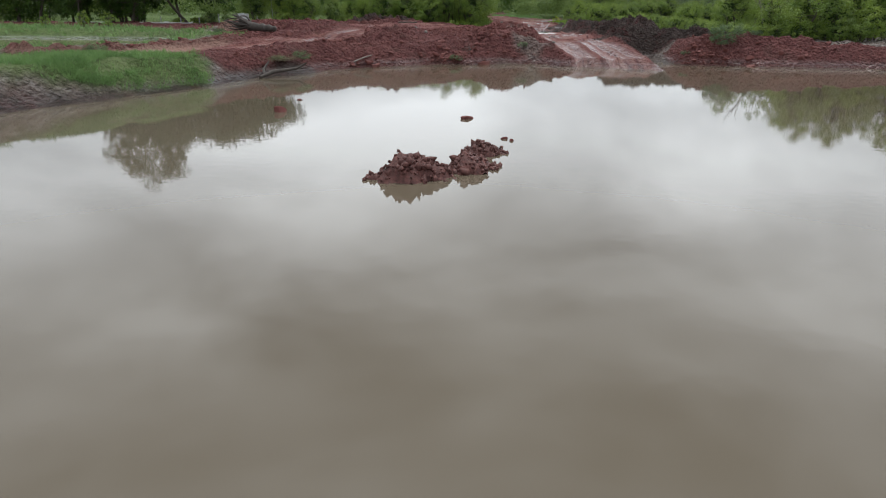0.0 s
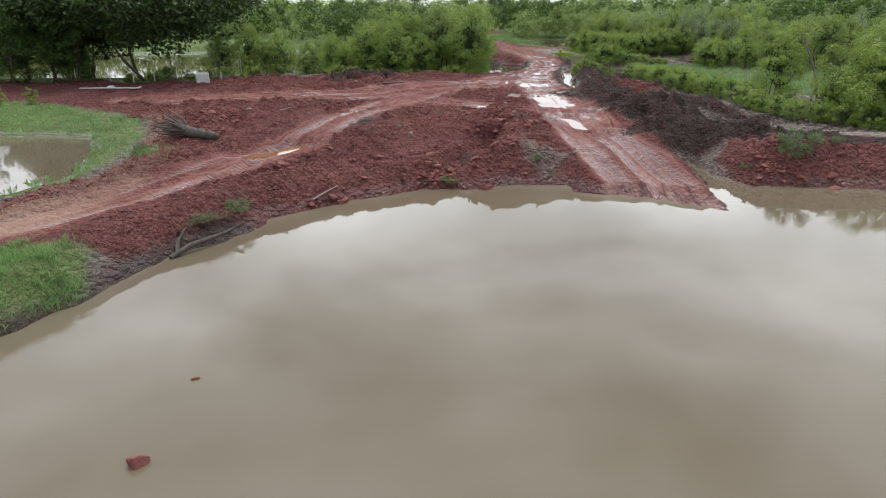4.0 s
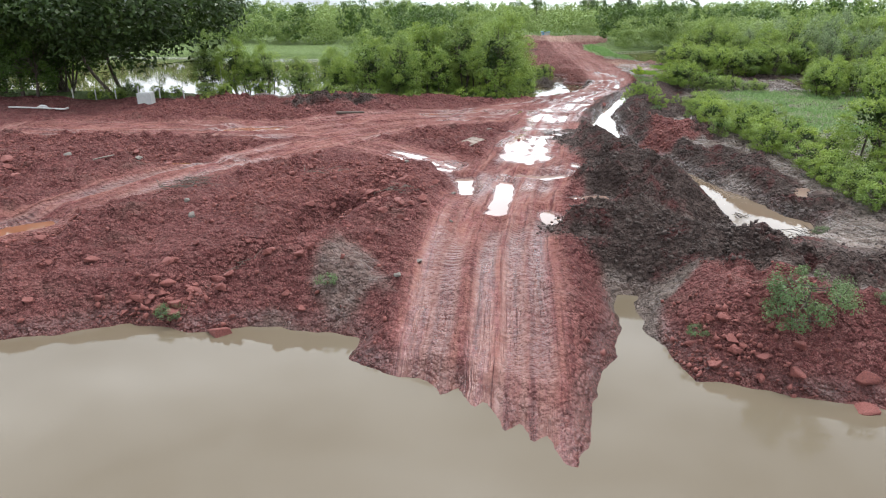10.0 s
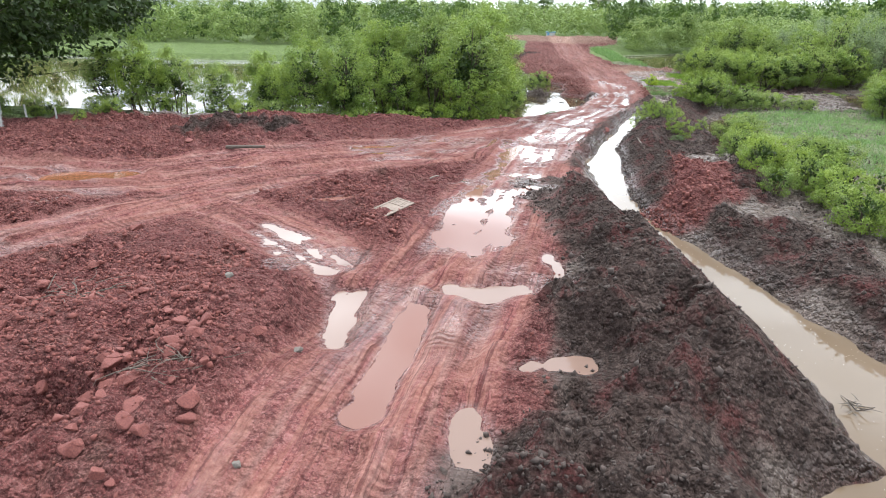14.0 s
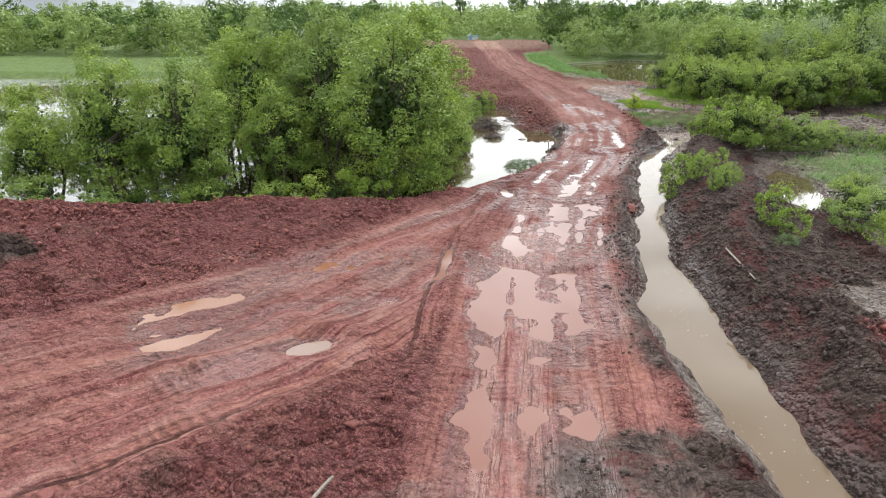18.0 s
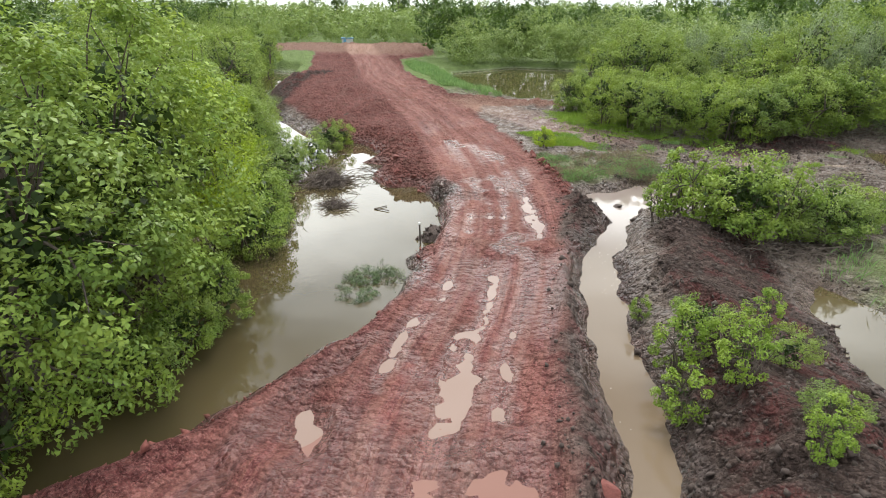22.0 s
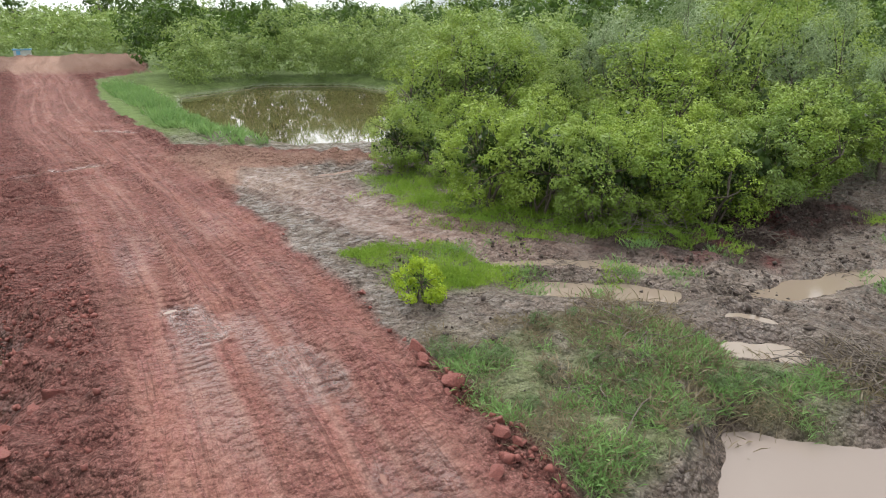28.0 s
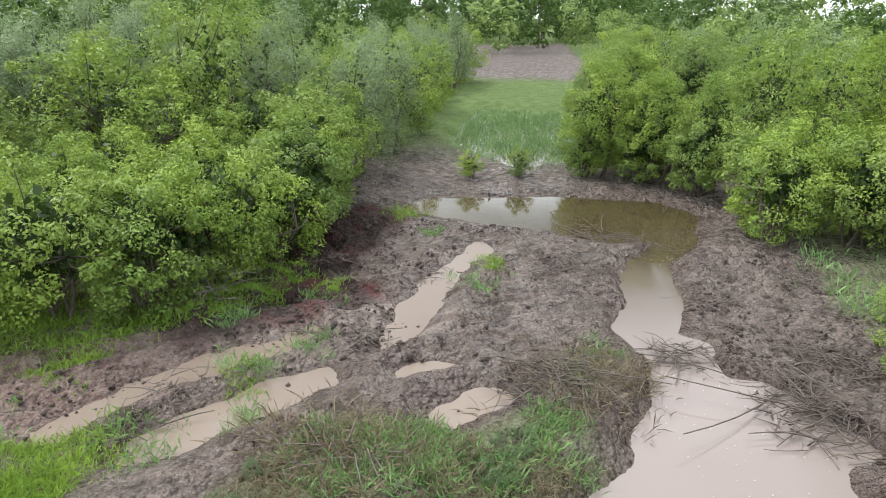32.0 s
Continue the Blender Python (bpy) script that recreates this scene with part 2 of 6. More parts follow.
def water_material(name, deep, shallow, rough=0.03, ripple=0.004, silt_sheen=None):
    m = Nodes(name)
    p = m.place()
    tone = m.mix(m.step(m.noise(0.12, 3, 0.5, p), 0.3, 0.7), rgb(*deep), rgb(*shallow))
    # paler far end: pinkish silt, plus bright sky reflection put into the base colour
    if silt_sheen:
        y = m.put("SeparateXYZ", ("Vector", p)).outputs["Y"]
        tone = m.mix(m.step(y, 104.0, 109.5), tone, rgb(*silt_sheen))
        x = m.put("SeparateXYZ", ("Vector", p)).outputs["X"]
        tone = m.mix(m.step(m.math("ADD", x, m.noise(0.6, 3, 0.5, p)), 29.0, 36.0), tone, rgb(0.060, 0.047, 0.026))
    waves = m.noise(3.5, 2, 0.5, p)
    m.surface(tone, rough, m.bump(waves, 0.25, ripple), IOR=1.33, Specular_IOR_Level=0.5)
    return m.mat


def leaf_material(name, dark, light, yellow, rough=0.42, vary=0.0):
    m = Nodes(name)
    rnd = m.put("NewGeometry").outputs["Random Per Island"]
    tree = m.put("ObjectInfo").outputs["Random"]
    where = m.put("NewGeometry").outputs["Position"]
    color = m.mix(m.step(rnd, 0.0, 1.0, 0.2, 0.85), rgb(*dark), rgb(*light))
    color = m.mix(m.step(m.noise(0.9, 2, 0.5, where), 0.42, 0.68, 0.0, 0.7), color, rgb(*yellow))
    patch = m.noise(0.16, 2, 0.5, where)
    color = m.mix(m.step(patch, 0.35, 0.62, 0.55, 0.0), color, m.mix(0.45, color, rgb(*dark)))
    if vary:
        own = m.math("FRACT", m.math("MULTIPLY", tree, 7.31))
        color = m.mix(m.step(tree, 0.55, 0.9, 0.0, vary), color, m.mix(0.5, rgb(0.27, 0.36, 0.030), color))
        color = m.mix(m.step(own, 0.55, 0.95, 0.0, vary), color, m.mix(0.45, rgb(0.13, 0.18, 0.085), color))
        color = m.mix(m.step(m.noise(0.21, 2, 0.5, m.put("VectorMath", (0, where), (1, (31.0, 17.0, 0.0)), operation="ADD").outputs[0]), 0.5, 0.72, 0.0, 0.8 * vary), color, m.mix(0.5, rgb(0.17, 0.21, 0.105), color))
    color = m.mix(m.step(tree, 0.0, 0.5, 0.22, 0.0), color, m.mix(0.5, color, rgb(*dark)))
    face = m.put("BsdfPrincipled", ("Base Color", color), ("Roughness", rough), ("Specular IOR Level", 0.2))
    glow = m.put("BsdfTranslucent", ("Color", m.mix(0.5, color, rgb(*yellow))))
    both = m.put("MixShader", ("Fac", 0.28))
    m.l.new(face.outputs[0], both.inputs[1])
    m.l.new(glow.outputs[0], both.inputs[2])
    m.l.new(both.outputs[0], m.out.inputs["Surface"])
    return m.mat


def plain(name, a, b, rough=0.8, scale=6.0, depth=0.01, metal=0.0):
    m = Nodes(name)
    p = m.place()
    f = m.noise(scale, 5, 0.65, p)
    own = m.put("ObjectInfo").outputs["Random"]
    color = m.mix(m.step(f, 0.3, 0.7), rgb(*a), rgb(*b))
    color = m.mix(m.step(own, 0, 1, 0, 0.35), color, rgb(*a))
    m.surface(color, rough, m.bump(f, 0.7, depth), Metallic=metal)
    return m.mat


EARTH = ground_material()
POND = water_material("muddy_water", (0.104, 0.083, 0.056), (0.124, 0.102, 0.073))
DITCH = water_material("ditch_water", (0.105, 0.074, 0.046), (0.140, 0.105, 0.074), silt_sheen=(0.198, 0.163, 0.147))
MARSH = water_material("marsh_water", (0.045, 0.036, 0.017), (0.075, 0.058, 0.030))
PUDDLE = water_material("puddle_water", (0.150, 0.070, 0.054), (0.190, 0.097, 0.077), 0.05)
PALEPUD = water_material("pale_puddle_water", (0.170, 0.112, 0.090), (0.215, 0.150, 0.125), 0.05)
CLAYPUD = water_material("clay_puddle_water", (0.165, 0.128, 0.102), (0.205, 0.165, 0.135), 0.03)
RUSTPUD = water_material("rusty_puddle_water", (0.150, 0.060, 0.028), (0.185, 0.082, 0.045), 0.07)
BARK = plain("bark", (0.045, 0.035, 0.028), (0.13, 0.105, 0.085), 0.9, 9.0, 0.02)
DEADWOOD = plain("dead_wood", (0.11, 0.092, 0.078), (0.30, 0.265, 0.23), 0.85, 14.0, 0.01)
LEAF_MID = leaf_material("leaf_mid", (0.062, 0.116, 0.022), (0.210, 0.322, 0.054), (0.340, 0.440, 0.076), vary=0.6)
LEAF_DARK = leaf_material("leaf_dark", (0.020, 0.045, 0.010), (0.066, 0.125, 0.022), (0.110, 0.180, 0.030))
# far foliage paler: the haze of distance is put into the leaf colour
LEAF_HAZED = leaf_material("leaf_hazed", (0.085, 0.140, 0.038), (0.225, 0.325, 0.085), (0.32, 0.41, 0.11), vary=0.4)
LEAF_FRESH = leaf_material("leaf_fresh", (0.15, 0.25, 0.014), (0.32, 0.44, 0.028), (0.41, 0.50, 0.04))
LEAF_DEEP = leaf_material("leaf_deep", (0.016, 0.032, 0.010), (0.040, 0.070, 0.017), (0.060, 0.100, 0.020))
LEAF_LIME = leaf_material("leaf_lime", (0.095, 0.175, 0.020), (0.215, 0.325, 0.042), (0.29, 0.385, 0.06))
LEAF_GREY = leaf_material("leaf_grey", (0.105, 0.160, 0.070), (0.215, 0.290, 0.140), (0.26, 0.325, 0.16))
GRASS = leaf_material("grass_blade", (0.090, 0.165, 0.050), (0.190, 0.325, 0.110), (0.25, 0.38, 0.14))
ISLAND = plain("wet_red_clod", (0.050, 0.016, 0.013), (0.165, 0.058, 0.046), 0.75, 9.0, 0.04)
STUMPWOOD = plain("grey_stump_wood", (0.026, 0.021, 0.018), (0.105, 0.086, 0.072), 0.9, 7.0, 0.03)
ROCK_RED = plain("red_rock", (0.098, 0.027, 0.023), (0.215, 0.070, 0.056), 0.85, 8.0, 0.03)
ROCK_DARK = plain("dark_clod", (0.030, 0.021, 0.018), (0.088, 0.064, 0.055), 0.9, 9.0, 0.03)
ROCK_GREY = plain("grey_rock", (0.085, 0.075, 0.066), (0.22, 0.195, 0.17), 0.85, 8.0, 0.03)
GRASS_FRESH = leaf_material("fresh_grass", (0.10, 0.18, 0.022), (0.20, 0.32, 0.042), (0.27, 0.38, 0.06))
STRAW = leaf_material("dry_grass", (0.075, 0.056, 0.036), (0.215, 0.170, 0.110), (0.26, 0.22, 0.14))
HERB = leaf_material("grey_herb", (0.055, 0.095, 0.038), (0.120, 0.185, 0.078), (0.165, 0.230, 0.095))
WOOD_OLD = plain("weathered_board", (0.12, 0.088, 0.070), (0.27, 0.215, 0.175), 0.8, 12.0, 0.006)
WHITE_PLASTIC = plain("white_plastic", (0.40, 0.41, 0.40), (0.52, 0.53, 0.52), 0.45, 3.0, 0.003)
STEEL = plain("galvanised_tube", (0.42, 0.43, 0.44), (0.55, 0.56, 0.57), 0.4, 20.0, 0.001, 0.9)
PVC = plain("grey_pipe", (0.34, 0.34, 0.32), (0.46, 0.45, 0.43), 0.5, 5.0, 0.002)
BLUE = plain("blue_sheet_metal", (0.10, 0.28, 0.48), (0.16, 0.38, 0.58), 0.5, 3.0, 0.003)
SCUM = plain("pale_scum", (0.26, 0.22, 0.18), (0.40, 0.36, 0.31), 0.7, 9.0, 0.002)


# ---- plan of the land ----
def lattice(ix, iy, seed):
    h = (ix.astype(np.int64) * 374761393 + iy.astype(np.int64) * 668265263 + seed * 974711) & 0x7FFFFFFF
    h = ((h ^ (h >> 13)) * 1274126177) & 0x7FFFFFFF
    return ((h ^ (h >> 16)) & 0xFFFF) / 65535.0


def vnoise(x, y, size, seed=0):
    """Smooth noise from -1 to 1 with features of that size in metres."""
    x, y = x / size, y / size
    ix, iy = np.floor(x), np.floor(y)
    fx, fy = x - ix, y - iy
    fx, fy = fx * fx * (3 - 2 * fx), fy * fy * (3 - 2 * fy)
    a, b = lattice(ix, iy, seed), lattice(ix + 1, iy, seed)
    c, d = lattice(ix, iy + 1, seed), lattice(ix + 1, iy + 1, seed)
    return 2 * (a + (b - a) * fx + (c - a) * fy + (a - b - c + d) * fx * fy) - 1


def fbm(x, y, size, octaves=3, seed=0):
    out, amp = 0.0, 1.0
    for n in range(octaves):
        out = out + amp * vnoise(x, y, size / 2**n, seed + 17 * n)
        amp *= 0.5
    return out


def to_line(x, y, pts):
    """Distance to a line of points, the way along it and the side (left positive)."""
    best = np.full(x.shape, 1e9)
    along, side = np.zeros(x.shape), np.zeros(x.shape)
    run = 0.0
    for (ax, ay), (bx, by) in zip(pts[:-1], pts[1:]):
        dx, dy = bx - ax, by - ay
        n = math.hypot(dx, dy)
        f = np.clip(((x - ax) * dx + (y - ay) * dy) / n**2, 0, 1)
        d = np.hypot(x - ax - f * dx, y - ay - f * dy)
        s = (dx * (y - ay) - dy * (x - ax)) / n
        near = d < best
        best, along = np.where(near, d, best), np.where(near, run + f * n, along)
        side = np.where(near, np.where(s > 0, d, -d), side)
        run += n
    return best, along, side


def to_poly(x, y, pts):
    """Signed distance to a closed outline, negative inside."""
    inside = np.zeros(x.shape, bool)
    ring = list(pts) + [pts[0]]
    for (ax, ay), (bx, by) in zip(ring[:-1], ring[1:]):
        if ay == by:
            continue
        cross = ((ay > y) != (by > y)) & (x < (bx - ax) * (y - ay) / (by - ay) + ax)
        inside ^= cross
    d = to_line(x, y, ring)[0]
    return np.where(inside, -d, d)


def smooth(v, lo, hi):
    f = np.clip((v - lo) / (hi - lo), 0, 1)
    return f * f * (3 - 2 * f)


def curve_points(pts, step=1.0):
    """A smooth line through the points."""
    p = np.array(pts, float)
    p = np.vstack([2 * p[0] - p[1], p, 2 * p[-1] - p[-2]])
    out = []
    for i in range(1, len(p) - 2):
        n = max(2, int(np.linalg.norm(p[i + 1] - p[i]) / step))
        for k in range(n):
            t = k / n
            out.append(0.5 * (2 * p[i] + (p[i + 1] - p[i - 1]) * t + (2 * p[i - 1] - 5 * p[i] + 4 * p[i + 1] - p[i + 2]) * t * t
                              + (3 * p[i] - p[i - 1] - 3 * p[i + 1] + p[i + 2]) * t**3))
    out.append(p[-2])
    return [tuple(q) for q in out]


MAIN_POND = [(-60, -90), (-45, -10), (-28, 12), (-16, 22), (-13.3, 28), (-12, 29.6), (-11.2, 31.6), (-10.6, 33.6), (-9.8, 35.8), (-8.2, 37.6),
             (-7.2, 40.2), (-5.4, 41.8), (-4.0, 43.0), (-2.2, 44.0), (-0.7, 45.0), (2.1, 45.0), (4.9, 45.7), (6.8, 45.5), (7.3, 44.3), (9.3, 43.8),
             (9.9, 43.0), (10.2, 43.6), (10.8, 42.6), (11.0, 43.1), (11.6, 42.1), (11.9, 42.6), (12.4, 41.6), (12.7, 42.0), (13.3, 40.8), (13.6, 43.2), (14.1, 45.5), (14.5, 47.8), (14.6, 50.2), (15.3, 50.3), (15.3, 48),
             (15.8, 46.2), (16.4, 45.1), (18.4, 45.0), (21.2, 44.4), (28, 43.2), (45, 40), (60, 20), (75, -90)]
LEFT_POND = [(-6, 90.5), (-2.6, 91.6), (1.5, 92.4), (4.6, 93.2), (6.2, 94.8), (7.6, 96.4), (8.6, 98), (9.6, 99.3), (11.0, 100.4), (11.8, 102), (12.1, 103.6),
             (11.7, 105.2), (13.2, 107.8), (13.8, 111.3), (12.8, 113.6), (12.4, 115.2), (10.8, 115.6), (10.1, 117), (9.9, 118.5), (10.6, 120.2), (9.2, 121),
             (10.2, 123), (9.2, 126.2), (7.9, 127.6), (6.6, 128), (5.4, 129.6), (2.2, 136.5), (-0.4, 143.7), (-2.2, 152), (-2.8, 166), (-3.4, 179), (-10, 184), (-18, 176), (-22, 156), (-30, 148), (-60, 140), (-60, 97),
             (-40, 93), (-26, 92), (-14, 90)]
DITCH_LEFT = [(19.4, 112), (19.6, 108), (18.4, 106.2), (17.3, 103.6), (16.7, 101.2), (16.1, 98.2), (15.6, 95.4), (14.9, 91.4), (14.2, 88), (13.8, 85.3), (13.7, 83.4),
              (14.1, 79), (14.6, 75), (15.7, 71.4), (17.2, 68), (17.9, 65.6), (18.7, 62.5), (19.6, 59.2), (20, 56.7), (17.8, 55), (18.4, 53.9)]
DITCH_RIGHT = [(20.6, 54.5), (23, 57.4), (23.3, 58.8), (22.2, 60.2), (21.2, 62.2), (20, 64.4), (19.0, 67), (18.2, 69.2), (17.2, 71.2), (16.2, 73), (15.9, 76),
               (15.5, 82), (15.4, 86), (15.8, 90.2), (16.7, 94.4), (17.3, 98), (18.1, 101.8), (18.9, 104.4), (20.2, 107), (20.8, 108.8), (22.8, 109.6), (26, 107.6),
               (28.2, 109.2), (28.4, 109.9), (29.7, 109.9), (30, 110.7), (31, 110.5), (33.4, 110.8), (34.8, 110.6), (36.6, 109.6), (38.2, 109), (38.4, 110.4), (36.9, 110.9), (35.2, 111.9), (33.6, 112.4), (31.6, 112.2), (29.8, 112.4), (28.6, 111.5), (26.8, 111.9), (25.1, 112), (24, 113), (22.6, 113.6), (21.2, 112.4)]
SWAMP = [(36.6, 112.6), (37.2, 109.8), (40.6, 108.8), (42.4, 110.7), (42.4, 115.1), (40.8, 119.2), (39.4, 121), (38.4, 119.6), (37.8, 117), (37.6, 114.9)]
FAR_POND = [(18.4, 172), (17.9, 160), (19.2, 147.5), (22.2, 142.4), (26.1, 141.8), (34, 144), (40, 158), (36, 176), (28, 180)]
SIDE_POND = [(-34, 55.5), (-28.9, 55.2), (-22, 54.2), (-19.2, 49.3), (-17.8, 43.2), (-19, 40.2), (-21.1, 39), (-26, 37), (-34, 36), (-46, 36), (-50, 44), (-46, 54)]
LAKE = [(-60, 92), (-26, 92), (-30, 150), (-120, 150), (-120, 95)]
WET_MEADOW = [(22.6, 93), (24, 96), (24.6, 99.5), (24, 101.5), (22.6, 99.5), (21.8, 96)]
BACK_SWAMP = [(50, 113), (60, 112), (66, 116), (64, 122), (52, 121), (47, 117)]

CLEARING = [(-80, 76), (-36, 67), (-22, 60), (-17.6, 54), (-16.2, 49), (-15.4, 43), (-17.4, 38), (-22, 34), (-20, 30), (-14, 33), (-9.5, 35), (-5, 40), (0, 42), (8, 41), (13.6, 39), (14.6, 46), (14.2, 52),
            (13.0, 58), (13.6, 66), (12.8, 74), (13.6, 80), (13.4, 88), (14.6, 94), (9, 98.5), (5, 93.6), (0, 90.8), (-14, 86), (-30, 82), (-80, 84)]
ROAD_EDGE = [(13.4, 86), (15.2, 94), (16.4, 101), (17.6, 108), (19.0, 112), (18.4, 118), (17.8, 124), (17, 132), (18, 137), (24, 134.5), (24, 138), (19, 140.6), (16, 142), (13.2, 155), (12, 170),
             (11.5, 184), (17, 190), (18, 238), (-16, 242), (-13, 206), (-2.5, 197), (0, 170), (-1.2, 150), (2, 140), (7, 127.5), (9, 120), (10, 114.5), (12.8, 110), (11.8, 102), (8, 96)]
RIGHT_BANK = [(15.2, 44), (15.8, 48.5), (17.5, 50.5), (20, 49.5), (30, 48), (30, 42), (18, 43)]
BANK_RED = [(15.8, 72), (16.2, 82), (20.5, 80.5), (23, 78), (20, 73), (18.4, 70)]
MEADOW = [(24.4, 102), (32, 106.5), (60, 105), (60, 70), (30, 72), (27, 82), (25.4, 92)]
GRASS_SPOTS = [[(18.8, 118.6), (21.2, 118.2), (23.8, 117.4), (24.2, 115.8), (25.8, 112.8), (24.2, 112.8), (22.8, 113.8), (21, 113.2), (19.4, 112.8), (18.9, 114.4), (18.6, 116.4)],
               [(22, 132), (22.2, 127.8), (24.6, 124), (29, 121.4), (34, 122.4), (36, 124), (30, 126), (25, 133)],
               [(12.2, 178), (14.2, 160), (15.5, 149), (17.8, 141.8), (20.2, 140.6), (19.6, 145), (18.2, 157), (15.6, 172), (14, 180)],
               [(-16.4, 31.6), (-13.8, 33.8), (-11.8, 33.8), (-11.2, 31.8), (-12.4, 29.6), (-14.4, 27), (-21, 20), (-26, 24)],
               [(-44, 70), (-33, 66), (-23.6, 60), (-20.6, 58), (-17.2, 52), (-16.2, 46), (-16.5, 41), (-19, 37.4), (-24, 35), (-34, 34), (-60, 34), (-60, 66)],
               [(18.8, 124), (21.4, 123.4), (22.9, 121.2), (21.8, 120.2), (20.3, 120.5), (19.2, 121.4)]]
ROAD = curve_points([(11.2, 40), (10.6, 46), (9.9, 52), (9.8, 58), (10.2, 64), (10.4, 72), (10.7, 80), (11.0, 87), (12.1, 94), (14.0, 101), (15.4, 108), (15.7, 114), (15.3, 122), (14.4, 130), (12.9, 140), (10.3, 153), (8.7, 168), (7.6, 182), (5, 200), (3, 232)])
LANE_WEST = curve_points([(9.0, 60), (5.8, 63.2), (2.4, 65.4), (-1.3, 67), (-3.6, 64.6), (-5.2, 61), (-5.7, 57.4), (-6.6, 53.6), (-7.7, 49.4), (-9.5, 46), (-12, 41), (-17, 33)])
LANE_CROSS = curve_points([(-24, 67.5), (-12, 68.6), (-6.5, 69.8), (-2.6, 73.6), (2.4, 79.5), (6, 85.5), (9.4, 91), (12, 96)])
LANE_BRANCH = curve_points([(-4.6, 61.5), (-2.6, 66.4), (0.1, 71), (3.2, 76), (7.6, 82)])
LANE_EAST = curve_points([(15, 139), (19, 134), (21, 126.5), (25, 121.5), (29, 117.5)])
LANE_RIGHT = curve_points([(21, 53), (25, 53.5), (32, 51)])
# x, y and height of the land between the heaps
HEIGHTS = [(-30, 60, 1.7), (-14, 55, 2.1), (-13, 47, 1.7), (-9, 40, 1.2), (-4, 44, 1.0), (-1.5, 51, 1.5), (5, 47, 1.1), (6, 54, 1.5), (10, 44, 0.45), (9.6, 54, 1.0), (10, 63, 1.05), (3.8, 69, 1.4),
           (-4, 75, 1.7), (-12, 72, 1.7), (8, 82, 0.9), (12, 93, 0.75), (15, 105, 0.7), (15, 120, 1.0), (11, 150, 1.5), (2, 205, 1.8), (19, 48, 1.3), (19, 76, 1.1), (19, 93, 0.8), (24, 105, 0.75),
           (26, 117, 0.76), (31, 114, 0.57), (34, 107.6, 0.6), (27.6, 114, 0.64), (30.5, 119, 0.76), (38, 114, 0.55), (31, 107.5, 0.6), (24, 128, 1.1), (35, 125, 0.95), (40, 90, 0.65), (27, 62, 0.8), (-10, 105, 0.4), (60, 120, 0.9), (-24, 58, 1.35), (-28, 36, 1.2), (-17.5, 42, 1.3)]
RIDGES = [([(3.4, 46.5), (5.4, 50), (6.4, 54), (6, 57.5)], 0.65, 2.0), ([(-4, 50.5), (-1, 53.5), (3, 57), (5, 60)], 0.55, 2.0), ([(-12, 58), (-6, 57)], 0.35, 2.5),
          ([(12.6, 73.5), (14.2, 69.5), (15.8, 65), (17.2, 60.5), (18.2, 57.6)], 1.25, 1.5), ([(13.2, 54), (15.8, 52.6), (18.5, 52.4), (23, 52.2)], 0.75, 1.1), ([(14.6, 62), (15.4, 58), (16, 55)], 0.7, 1.5),
          ([(16.4, 47.2), (19, 47.4), (24, 46.4)], 0.45, 1.4), ([(17.4, 80), (19.4, 76), (18.6, 72.4)], 0.55, 1.5), ([(17, 86), (18.4, 92), (19.6, 98), (20.8, 103.6)], 0.75, 1.3),
          ([(17.0, 102), (17.7, 105), (18.6, 109)], 0.4, 0.8), ([(13.0, 79), (13.2, 85), (14.0, 91), (15.2, 97), (16.4, 102)], 0.34, 0.5), ([(14.6, 93.5), (13.7, 88)], 0.25, 0.8), ([(-28, 83), (-14, 86.5), (-4, 88.8), (1, 90.4), (5, 92.6), (7, 95)], 0.45, 0.9),
          ([(-10, 81), (-5, 82)], 0.5, 2.0), ([(8, 96.6), (10.6, 99.6)], 0.25, 0.7), ([(11.4, 117), (10.4, 121), (8.8, 125.6), (5, 131)], 0.3, 0.9), ([(21.4, 63), (22.4, 67)], 0.5, 1.2)]
GULLY = [(0.4, 44.4), (2.2, 48.8), (3.4, 53.5)]
DARK_LINES = [([(12.4, 74.5), (14.2, 69.5), (15.8, 65), (17.2, 60.5), (18.2, 57.6)], 2.2), ([(13.4, 53.8), (15.8, 52.2), (19, 51.8), (26, 51)], 1.9), ([(14.6, 62), (15.2, 57), (15.6, 54)], 2.0),
              ([(13.1, 79), (13.3, 85), (14.2, 91), (15.4, 97), (16.5, 102)], 0.55), ([(17.3, 101), (18, 105), (19, 109.4)], 1.1), ([(16.6, 97), (17.4, 102)], 0.7), ([(-10, 80), (-7.6, 81.2), (-5, 81.5)], 1.2), ([(11.2, 104), (12.6, 108)], 0.6),
              ([(12.5, 110.3), (13.4, 111.6), (12.8, 113.8)], 0.55), ([(3.6, 127), (0.5, 136), (0, 148), (2, 165)], 1.6), ([(-17, 20.5), (-13, 26.5), (-11.3, 30), (-9.8, 34.6), (-8, 38)], 1.1),
              ([(17.2, 81), (18.0, 85), (20.4, 86)], 1.6), ([(16.3, 75), (16.4, 82), (16.9, 88), (18.0, 95)], 1.5), ([(20.8, 70), (22.4, 64), (23.6, 60)], 1.5), ([(21, 86), (22, 92), (22.4, 98)], 1.2), ([(18.6, 88), (19.6, 94), (20.6, 100), (21.6, 104)], 1.9), ([(17.4, 87), (18.6, 96)], 0.9), ([(20.5, 66), (19.4, 70)], 1.2), ([(21, 74), (22, 82)], 1.0), ([(31, 121.6), (37, 121)], 1.6), ([(27, 121.6), (30, 119.4)], 1.2)]
